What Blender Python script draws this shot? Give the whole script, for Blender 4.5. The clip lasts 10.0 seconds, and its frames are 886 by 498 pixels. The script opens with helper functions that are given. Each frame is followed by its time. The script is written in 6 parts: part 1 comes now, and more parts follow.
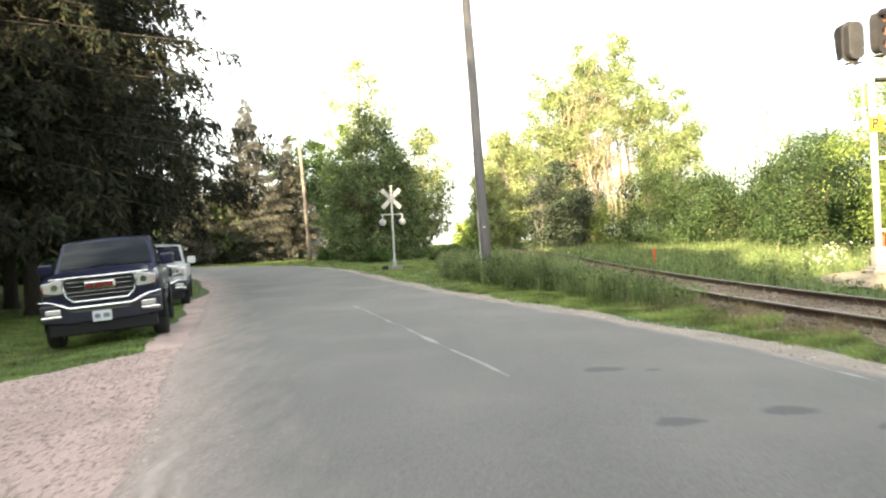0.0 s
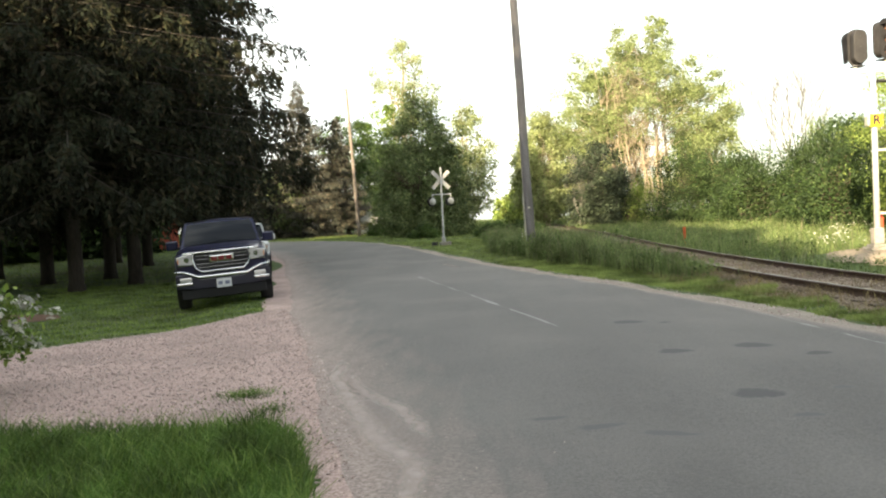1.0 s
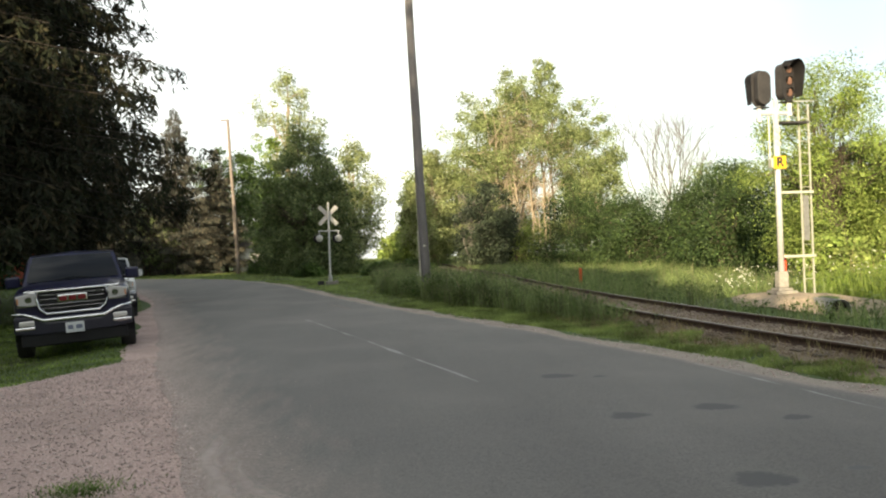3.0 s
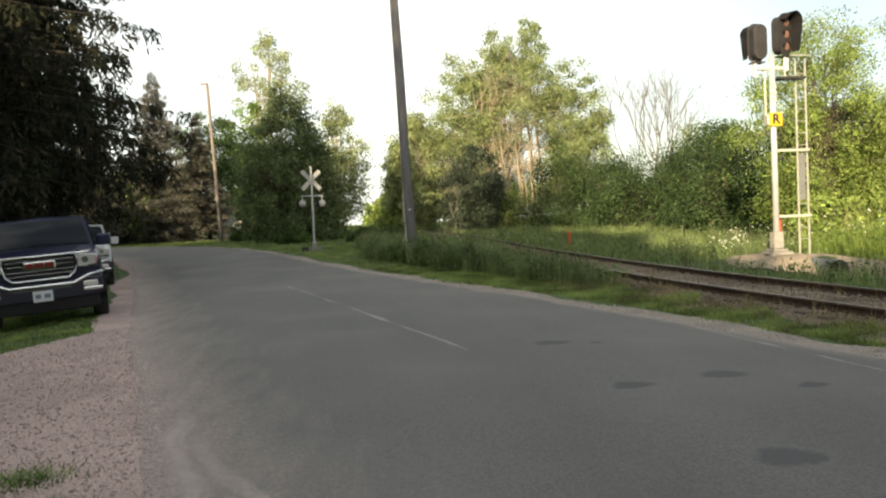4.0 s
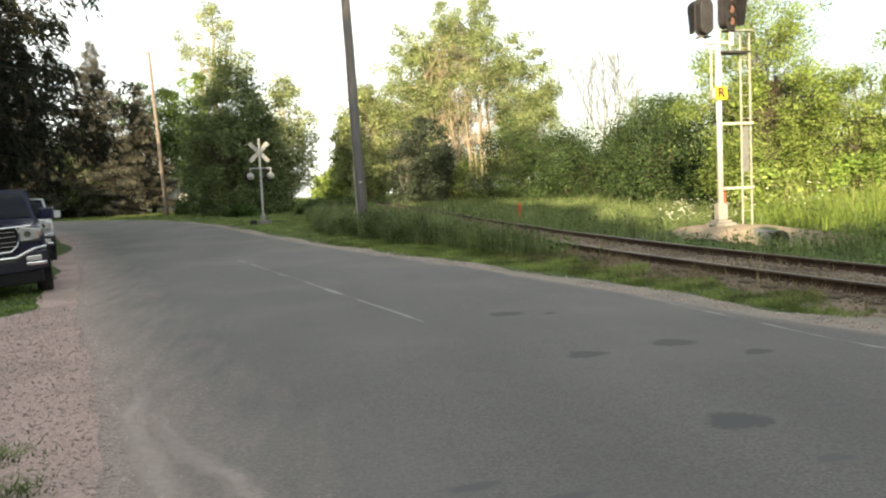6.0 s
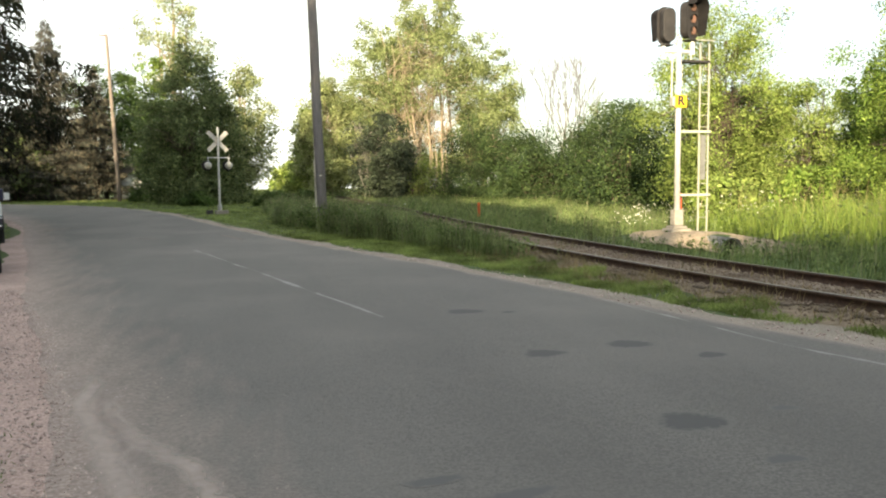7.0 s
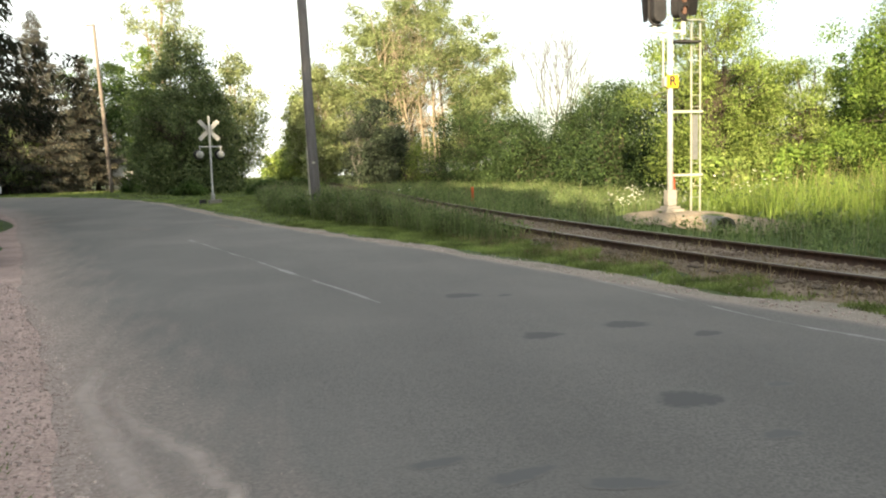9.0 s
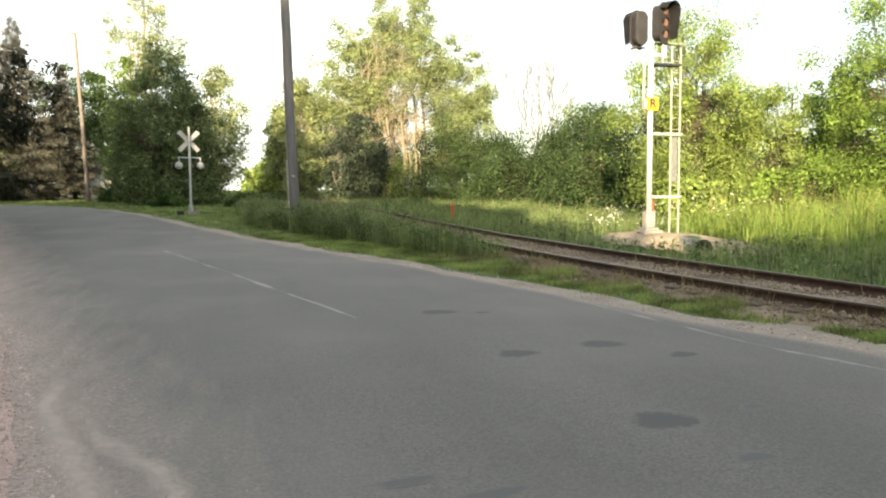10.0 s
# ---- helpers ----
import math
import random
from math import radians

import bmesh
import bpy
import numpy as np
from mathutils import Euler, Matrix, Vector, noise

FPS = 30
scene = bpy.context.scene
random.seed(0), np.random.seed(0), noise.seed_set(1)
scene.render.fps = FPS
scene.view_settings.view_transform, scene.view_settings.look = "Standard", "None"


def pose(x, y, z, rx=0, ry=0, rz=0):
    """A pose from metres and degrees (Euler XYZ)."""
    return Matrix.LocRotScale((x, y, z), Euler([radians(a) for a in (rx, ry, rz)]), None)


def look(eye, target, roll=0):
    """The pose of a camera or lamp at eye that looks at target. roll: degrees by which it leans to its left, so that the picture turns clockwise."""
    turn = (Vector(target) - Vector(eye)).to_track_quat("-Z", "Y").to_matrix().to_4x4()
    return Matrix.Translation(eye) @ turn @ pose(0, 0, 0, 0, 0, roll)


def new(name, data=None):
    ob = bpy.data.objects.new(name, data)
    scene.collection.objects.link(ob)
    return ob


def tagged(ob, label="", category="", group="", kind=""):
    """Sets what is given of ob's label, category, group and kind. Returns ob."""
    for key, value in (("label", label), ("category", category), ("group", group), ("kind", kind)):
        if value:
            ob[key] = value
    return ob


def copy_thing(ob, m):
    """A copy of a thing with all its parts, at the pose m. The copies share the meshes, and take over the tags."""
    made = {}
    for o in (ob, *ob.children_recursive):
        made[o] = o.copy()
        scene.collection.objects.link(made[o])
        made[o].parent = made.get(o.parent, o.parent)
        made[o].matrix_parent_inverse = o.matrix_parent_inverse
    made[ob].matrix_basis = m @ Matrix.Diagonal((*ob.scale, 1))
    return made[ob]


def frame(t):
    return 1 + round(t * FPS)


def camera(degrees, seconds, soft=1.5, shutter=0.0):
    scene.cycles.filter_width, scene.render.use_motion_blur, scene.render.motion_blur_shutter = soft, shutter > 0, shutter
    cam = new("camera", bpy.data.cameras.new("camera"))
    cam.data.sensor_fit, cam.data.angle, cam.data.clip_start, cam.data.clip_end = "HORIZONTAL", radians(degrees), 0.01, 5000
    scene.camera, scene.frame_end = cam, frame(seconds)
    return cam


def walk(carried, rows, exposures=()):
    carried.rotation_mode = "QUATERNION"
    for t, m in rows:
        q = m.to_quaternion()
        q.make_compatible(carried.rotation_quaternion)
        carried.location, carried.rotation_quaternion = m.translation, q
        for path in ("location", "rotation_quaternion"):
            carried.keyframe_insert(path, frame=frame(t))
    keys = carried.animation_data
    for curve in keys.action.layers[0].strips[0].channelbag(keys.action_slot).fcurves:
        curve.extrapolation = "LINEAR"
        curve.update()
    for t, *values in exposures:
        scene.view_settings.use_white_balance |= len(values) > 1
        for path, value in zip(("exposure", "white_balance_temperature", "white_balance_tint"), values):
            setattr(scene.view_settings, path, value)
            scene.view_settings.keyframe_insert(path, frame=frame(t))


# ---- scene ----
cam = camera(58.0, 10.0, soft=2.1, shutter=0.2)
PATH = [
    (0.0, 0.806, 0.633, 1.460, -0.413, -0.358, 2.891),
    (0.2, 0.720, -1.150, 1.465, -0.100, -0.480, 2.760),
    (0.4, 0.650, -2.060, 1.472, 0.900, -0.560, 2.660),
    (0.5, 0.640, -2.100, 1.475, 1.140, -0.460, 2.640),
    (1.0, 0.380, -2.400, 1.614, 2.260, -2.015, 2.780),
    (1.5, 0.364, -1.873, 1.609, -3.382, -1.733, 1.065),
    (2.0, 0.291, -1.475, 1.610, -0.340, -1.351, 4.773),
    (2.5, 0.193, -0.998, 1.599, -2.363, 0.438, 2.603),
    (2.7, 0.137, -0.787, 1.599, -4.956, 0.491, 1.045),
    (3.8, 0.012, -0.202, 1.505, -7.693, 0.547, 3.309),
    (4.0, 0.127, 0.010, 1.522, -7.175, -2.015, 2.487),
    (4.5, 0.067, 0.010, 1.522, -7.662, -3.734, 1.518),
    (5.0, 0.079, 0.039, 1.520, -9.368, -4.388, 2.023),
    (5.5, 0.106, 0.059, 1.510, -9.253, -4.267, 2.258),
    (6.0, 0.050, -0.017, 1.536, -10.831, -4.167, 2.616),
    (6.2, 0.116, 0.024, 1.518, -12.614, -4.400, 2.444),
    (7.3, -0.029, -0.024, 1.523, -13.867, -4.392, 0.242),
    (7.5, 0.008, -0.008, 1.513, -14.048, -3.311, 0.254),
    (8.0, 0.018, 0.033, 1.509, -12.291, -3.016, 0.049),
    (8.5, 0.000, 0.000, 1.500, -14.300, -3.000, 0.000),
    (9.0, -0.029, -0.041, 1.524, -14.287, -5.512, 1.595),
    (9.5, 0.013, 0.016, 1.501, -15.686, -4.168, 0.279),
    (10.0, 0.008, 0.015, 1.502, -15.645, -4.297, 0.268),
]
EXPOSURES = [(0.0, 2.47), (0.5, 2.12), (1.0, 1.85), (1.5, 1.65), (2.0, 1.26), (2.5, 1.28), (4.0, 1.1), (4.5, 1.38), (5.0, 1.46), (6.0, 1.48), (8.0, 1.5), (8.5, 1.46), (9.0, 1.52), (9.5, 1.7), (10.0, 1.7)]
walk(cam, [(t, pose(x, y, z, 90 + p, r, w)) for t, x, y, z, w, p, r in PATH], [(t, v + 0.08, 6900, 6) for t, v in EXPOSURES])

# ---------------------------------------------------------------- light
SUN_FROM = Vector((-0.42, -0.905, 0.0)).normalized()
SUN_UP = 14.0
world = bpy.data.worlds.new("sky")
scene.world = world
world.use_nodes = True
wn, wl = world.node_tree.nodes, world.node_tree.links
sky = wn.new("ShaderNodeTexSky")
sky.sky_type, sky.sun_disc = "NISHITA", False
sky.sun_elevation, sky.sun_rotation = radians(SUN_UP), math.atan2(SUN_FROM.x, SUN_FROM.y)
sky.air_density, sky.dust_density, sky.ozone_density = 1.0, 2.0, 1.0
hs = wn.new("ShaderNodeHueSaturation")
hs.inputs["Saturation"].default_value = 0.70
wl.new(sky.outputs[0], hs.inputs["Color"])
# thin high cloud
wco, wno, wmr, wmx = wn.new("ShaderNodeTexCoord"), wn.new("ShaderNodeTexNoise"), wn.new("ShaderNodeMapRange"), wn.new("ShaderNodeMixRGB")
wno.inputs["Scale"].default_value, wno.inputs["Detail"].default_value = 1.6, 4
wmr.inputs[1].default_value, wmr.inputs[2].default_value = 0.38, 0.66
wmr.inputs[3].default_value, wmr.inputs[4].default_value = 0.06, 0.85
wmx.inputs[2].default_value = (9.0, 9.1, 9.0, 1)
wl.new(wco.outputs["Generated"], wno.inputs["Vector"])
wl.new(wno.outputs[0], wmr.inputs[0])
# the cloud thins out towards the east
wxyz, wthin, wmul = wn.new("ShaderNodeSeparateXYZ"), wn.new("ShaderNodeMapRange"), wn.new("ShaderNodeMath")
wthin.inputs[1].default_value, wthin.inputs[2].default_value, wthin.inputs[3].default_value, wthin.inputs[4].default_value = 0.15, 0.5, 1.0, 0.25
wmul.operation = "MULTIPLY"
wl.new(wco.outputs["Generated"], wxyz.inputs[0])
wl.new(wxyz.outputs[0], wthin.inputs[0])
wl.new(wmr.outputs[0], wmul.inputs[0])
wl.new(wthin.outputs[0], wmul.inputs[1])
wl.new(wmul.outputs[0], wmx.inputs[0])
wl.new(hs.outputs[0], wmx.inputs[1])
wl.new(wmx.outputs[0], wn["Background"].inputs[0])
wn["Background"].inputs[1].default_value = 0.095
sun = new("sun", bpy.data.lights.new("sun", "SUN"))
sun.data.energy, sun.data.angle, sun.data.color = 5.0, radians(0.6), (1.0, 0.83, 0.58)
e = radians(SUN_UP)
sun.matrix_world = look((SUN_FROM.x * 60 * math.cos(e), SUN_FROM.y * 60 * math.cos(e), 60 * math.sin(e)), (0, 0, 0))


# ---------------------------------------------------------------- materials
def nodes_of(name):
    m = bpy.data.materials.new(name)
    m.use_nodes = True
    return m, m.node_tree.nodes, m.node_tree.links, m.node_tree.nodes["Principled BSDF"]


def surface(name, a, b, scale=4.0, rough=0.7, metal=0.0, bump=0.0, bump_scale=40.0, c=None, c_scale=0.5, c_amount=0.5, coat=0.0, stretch=(1, 1, 1)):
    """Two colours mixed by noise, a third in larger stains, and a fine relief."""
    m, n, l, p = nodes_of(name)
    tc, mp = n.new("ShaderNodeTexCoord"), n.new("ShaderNodeMapping")
    mp.inputs["Scale"].default_value = stretch
    l.new(tc.outputs["Object"], mp.inputs["Vector"])
    no, cr = n.new("ShaderNodeTexNoise"), n.new("ShaderNodeMixRGB")
    no.inputs["Scale"].default_value, no.inputs["Detail"].default_value, no.inputs["Roughness"].default_value = scale, 6, 0.65
    l.new(mp.outputs[0], no.inputs["Vector"])
    mr = n.new("ShaderNodeMapRange")
    mr.inputs[1].default_value, mr.inputs[2].default_value = 0.32, 0.68
    l.new(no.outputs[0], mr.inputs[0])
    l.new(mr.outputs[0], cr.inputs[0])
    cr.inputs[1].default_value, cr.inputs[2].default_value = (*a, 1), (*b, 1)
    out = cr.outputs[0]
    if c:
        n2, m2, x2 = n.new("ShaderNodeTexNoise"), n.new("ShaderNodeMapRange"), n.new("ShaderNodeMixRGB")
        n2.inputs["Scale"].default_value, n2.inputs["Detail"].default_value = c_scale, 5
        l.new(mp.outputs[0], n2.inputs["Vector"])
        m2.inputs[1].default_value, m2.inputs[2].default_value, m2.inputs[4].default_value = 0.45, 0.68, c_amount
        l.new(n2.outputs[0], m2.inputs[0])
        l.new(m2.outputs[0], x2.inputs[0])
        l.new(out, x2.inputs[1])
        x2.inputs[2].default_value = (*c, 1)
        out = x2.outputs[0]
    l.new(out, p.inputs["Base Color"])
    p.inputs["Roughness"].default_value, p.inputs["Metallic"].default_value, p.inputs["Coat Weight"].default_value = rough, metal, coat
    if bump:
        nb, bp = n.new("ShaderNodeTexNoise"), n.new("ShaderNodeBump")
        nb.inputs["Scale"].default_value, nb.inputs["Detail"].default_value = bump_scale, 5
        l.new(mp.outputs[0], nb.inputs["Vector"])
        l.new(nb.outputs[0], bp.inputs["Height"])
        bp.inputs["Strength"].default_value, bp.inputs["Distance"].default_value = bump, 0.02
        l.new(bp.outputs[0], p.inputs["Normal"])
    return m


def foliage(name, a, b, c, through_light=0.35, rough=0.6, spray=1.3):
    """Leaves or blades: each island its own tint between three colours, some light passing through."""
    m, n, l, p = nodes_of(name)
    g, cr = n.new("ShaderNodeNewGeometry"), n.new("ShaderNodeValToRGB")
    cr.color_ramp.elements[0].color, cr.color_ramp.elements[1].color = (*a, 1), (*c, 1)
    mid = cr.color_ramp.elements.new(0.5)
    mid.color = (*b, 1)
    l.new(g.outputs["Random Per Island"], cr.inputs[0])
    # whole sprays differ too: noise paints lit clumps and shaded hollows into the colour
    tc, no, mr, mu = n.new("ShaderNodeTexCoord"), n.new("ShaderNodeTexNoise"), n.new("ShaderNodeMapRange"), n.new("ShaderNodeMixRGB")
    no.inputs["Scale"].default_value, no.inputs["Detail"].default_value = spray, 3
    mr.inputs[1].default_value, mr.inputs[2].default_value, mr.inputs[3].default_value, mr.inputs[4].default_value = 0.36, 0.64, 0.48, 1.42
    l.new(tc.outputs["Object"], no.inputs["Vector"])
    l.new(no.outputs[0], mr.inputs[0])
    mu.blend_type = "MULTIPLY"
    mu.inputs[0].default_value = 1.0
    l.new(cr.outputs[0], mu.inputs[1])
    l.new(mr.outputs[0], mu.inputs[2])
    l.new(mu.outputs[0], p.inputs["Base Color"])
    p.inputs["Roughness"].default_value = rough
    p.inputs["Specular IOR Level"].default_value = 0.25
    tr, mx = n.new("ShaderNodeBsdfTranslucent"), n.new("ShaderNodeMixShader")
    l.new(mu.outputs[0], tr.inputs["Color"])
    mx.inputs[0].default_value = through_light
    l.new(p.outputs[0], mx.inputs[1])
    l.new(tr.outputs[0], mx.inputs[2])
    l.new(mx.outputs[0], n["Material Output"].inputs["Surface"])
    return m


def plain(name, col, rough=0.5, metal=0.0, coat=0.0, wear=0.12, scale=6.0):
    d = tuple(max(0, v * (1 - wear)) for v in col)
    return surface(name, d, col, scale, rough, metal, coat=coat)


M_SOIL = surface("lawn_soil", (0.050, 0.088, 0.018), (0.085, 0.130, 0.030), 3.0, 0.95, bump=0.6, bump_scale=18, c=(0.085, 0.075, 0.04), c_scale=0.25, c_amount=0.6)
M_GRAVEL = surface("gravel", (0.28, 0.192, 0.170), (0.70, 0.530, 0.475), 42.0, 0.95, bump=0.9, bump_scale=60, c=(0.20, 0.155, 0.13), c_scale=0.8, c_amount=0.5)
M_SHOULDER = surface("shoulder_grit", (0.24, 0.205, 0.17), (0.40, 0.345, 0.29), 26.0, 0.95, bump=0.7, bump_scale=70, c=(0.17, 0.15, 0.12), c_scale=1.1, c_amount=0.6)
M_SAND = surface("sandy_dirt", (0.22, 0.17, 0.115), (0.40, 0.32, 0.23), 9.0, 0.95, bump=0.7, bump_scale=40, c=(0.14, 0.11, 0.07), c_scale=1.2, c_amount=0.5)
M_TRACKSIDE = surface("trackside_dirt", (0.14, 0.105, 0.07), (0.30, 0.235, 0.165), 11.0, 0.95, bump=0.8, bump_scale=40, c=(0.09, 0.085, 0.04), c_scale=1.0, c_amount=0.6)
M_STONE = surface("pale_stone", (0.26, 0.195, 0.175), (0.72, 0.59, 0.54), 9.0, 0.9)
M_BALLAST = surface("ballast", (0.16, 0.125, 0.095), (0.38, 0.31, 0.24), 30.0, 0.95, bump=1.0, bump_scale=45, c=(0.10, 0.07, 0.05), c_scale=0.9, c_amount=0.6)
M_RAIL = surface("rusty_rail", (0.045, 0.028, 0.020), (0.105, 0.060, 0.040), 14.0, 0.7, 0.3, bump=0.3, bump_scale=60)
M_RAILTOP = surface("rail_head_steel", (0.10, 0.085, 0.075), (0.20, 0.18, 0.165), 12.0, 0.35, 0.9)
M_TIE = surface("weathered_tie", (0.075, 0.055, 0.040), (0.17, 0.135, 0.10), 9.0, 0.95, bump=0.7, bump_scale=30, stretch=(1, 8, 8))
M_POLE = surface("grey_pole_wood", (0.105, 0.100, 0.105), (0.185, 0.178, 0.185), 6.0, 0.85, bump=0.5, bump_scale=26, c=(0.09, 0.075, 0.065), c_scale=0.9, c_amount=0.6, stretch=(6, 6, 0.4))
M_POLEPALE = surface("pale_pole_wood", (0.125, 0.102, 0.085), (0.22, 0.185, 0.155), 6.0, 0.85, bump=0.4, bump_scale=26, stretch=(6, 6, 0.4))
M_GALV = surface("galvanised_steel", (0.34, 0.34, 0.29), (0.50, 0.49, 0.42), 12.0, 0.5, 0.25)
M_ALU = surface("aluminium_paint", (0.40, 0.40, 0.40), (0.56, 0.56, 0.56), 8.0, 0.45, 0.2)
M_DULL = surface("dull_silver_paint", (0.30, 0.30, 0.29), (0.44, 0.44, 0.42), 8.0, 0.55, 0.1)
M_BLACK = plain("black_enamel", (0.02, 0.02, 0.022), 0.45)
M_SIGNALBACK = surface("weathered_black", (0.012, 0.011, 0.012), (0.030, 0.027, 0.028), 5.0, 0.7)
M_WHITEPAINT = surface("dull_white_paint", (0.32, 0.315, 0.30), (0.45, 0.44, 0.42), 7.0, 0.6, c=(0.35, 0.33, 0.30), c_scale=2.0, c_amount=0.5)
M_CONCRETE = surface("concrete", (0.20, 0.185, 0.165), (0.32, 0.30, 0.27), 9.0, 0.9, bump=0.4, bump_scale=40, c=(0.20, 0.18, 0.15), c_scale=2.0)
M_CULVERT = surface("corrugated_zinc", (0.26, 0.26, 0.25), (0.42, 0.42, 0.41), 9.0, 0.5, 0.2)
M_PANEL = surface("grey_sheet_metal", (0.15, 0.15, 0.145), (0.24, 0.24, 0.23), 9.0, 0.55, 0.2)
# near-black colour painting the shade inside the culvert
M_PIPESHADE = surface("pipe_shade", (0.018, 0.014, 0.011), (0.035, 0.028, 0.022), 9.0, 0.95)
M_YELLOW = plain("yellow_plate", (0.62, 0.36, 0.012), 0.6)
M_REDPOST = plain("red_marker_plastic", (0.62, 0.07, 0.03), 0.6)
M_ORANGE = plain("orange_stake", (0.55, 0.10, 0.025), 0.7)
M_CLEARLENS = plain("signal_lens", (0.20, 0.11, 0.08), 0.3)
M_BARK = surface("bark", (0.055, 0.042, 0.032), (0.13, 0.10, 0.075), 7.0, 0.95, bump=0.8, bump_scale=16, stretch=(3, 3, 0.6))
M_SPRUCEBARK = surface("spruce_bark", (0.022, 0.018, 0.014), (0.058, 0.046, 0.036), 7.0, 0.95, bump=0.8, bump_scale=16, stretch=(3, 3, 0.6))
M_PALEBARK = surface("pale_bark", (0.22, 0.175, 0.12), (0.38, 0.31, 0.225), 5.0, 0.9, bump=0.4, bump_scale=14, stretch=(2, 2, 0.6))
M_DEADBARK = surface("dead_bark", (0.10, 0.094, 0.083), (0.17, 0.158, 0.14), 5.0, 0.9)
L_BIG = foliage("aspen_leaves", (0.140, 0.185, 0.066), (0.210, 0.255, 0.104), (0.30, 0.335, 0.160), 0.32)
L_MAPLE = foliage("maple_leaves", (0.085, 0.150, 0.028), (0.155, 0.235, 0.044), (0.25, 0.33, 0.075), 0.30)
L_LIME = foliage("box_elder_leaves", (0.11, 0.165, 0.038), (0.20, 0.27, 0.062), (0.31, 0.37, 0.11), 0.30)
L_DARK = foliage("dark_leaves", (0.080, 0.115, 0.046), (0.14, 0.182, 0.074), (0.22, 0.255, 0.11), 0.3)
# deep green, darkened so that the leaf colour itself carries the hedges' shade
L_DEEP = foliage("shade_green_leaves", (0.020, 0.040, 0.013), (0.042, 0.072, 0.023), (0.088, 0.128, 0.042), 0.3)
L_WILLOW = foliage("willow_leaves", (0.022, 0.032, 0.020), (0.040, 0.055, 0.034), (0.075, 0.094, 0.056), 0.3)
L_PALE = foliage("pale_leaves", (0.19, 0.23, 0.095), (0.27, 0.31, 0.135), (0.36, 0.39, 0.19), 0.35)
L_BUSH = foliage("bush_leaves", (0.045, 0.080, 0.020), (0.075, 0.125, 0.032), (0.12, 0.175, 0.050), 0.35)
# dark needles; the third tint stays low to paint shade on the boughs
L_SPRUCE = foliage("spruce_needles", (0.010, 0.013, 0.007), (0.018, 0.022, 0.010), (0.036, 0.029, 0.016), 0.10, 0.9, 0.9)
L_BLUE = foliage("blue_spruce_needles", (0.032, 0.038, 0.031), (0.058, 0.062, 0.050), (0.135, 0.112, 0.078), 0.10, 0.85)
L_LAWN = foliage("lawn_blades", (0.120, 0.185, 0.036), (0.180, 0.255, 0.056), (0.265, 0.335, 0.095), 0.42)
L_VERGE = foliage("verge_blades", (0.145, 0.200, 0.052), (0.210, 0.270, 0.078), (0.295, 0.345, 0.120), 0.42)
L_TALL = foliage("tall_grass_blades", (0.110, 0.160, 0.052), (0.175, 0.235, 0.080), (0.275, 0.320, 0.140), 0.45)
L_MEADOW = foliage("reed_grass_blades", (0.120, 0.185, 0.034), (0.205, 0.290, 0.056), (0.310, 0.380, 0.100), 0.45)
L_FORE = foliage("unmown_blades", (0.062, 0.125, 0.023), (0.115, 0.195, 0.040), (0.210, 0.295, 0.080), 0.40, 0.55, 3.2)
L_SEED = foliage("grass_seed_heads", (0.135, 0.140, 0.075), (0.190, 0.185, 0.105), (0.250, 0.230, 0.140), 0.40)
L_WEED = foliage("weed_leaves", (0.095, 0.140, 0.050), (0.152, 0.210, 0.075), (0.23, 0.280, 0.115), 0.45)
L_DRY = foliage("dry_grass", (0.22, 0.165, 0.085), (0.33, 0.26, 0.145), (0.17, 0.16, 0.06), 0.3)
L_PETAL = foliage("white_petals", (0.62, 0.62, 0.52), (0.75, 0.75, 0.66), (0.80, 0.80, 0.74), 0.3)


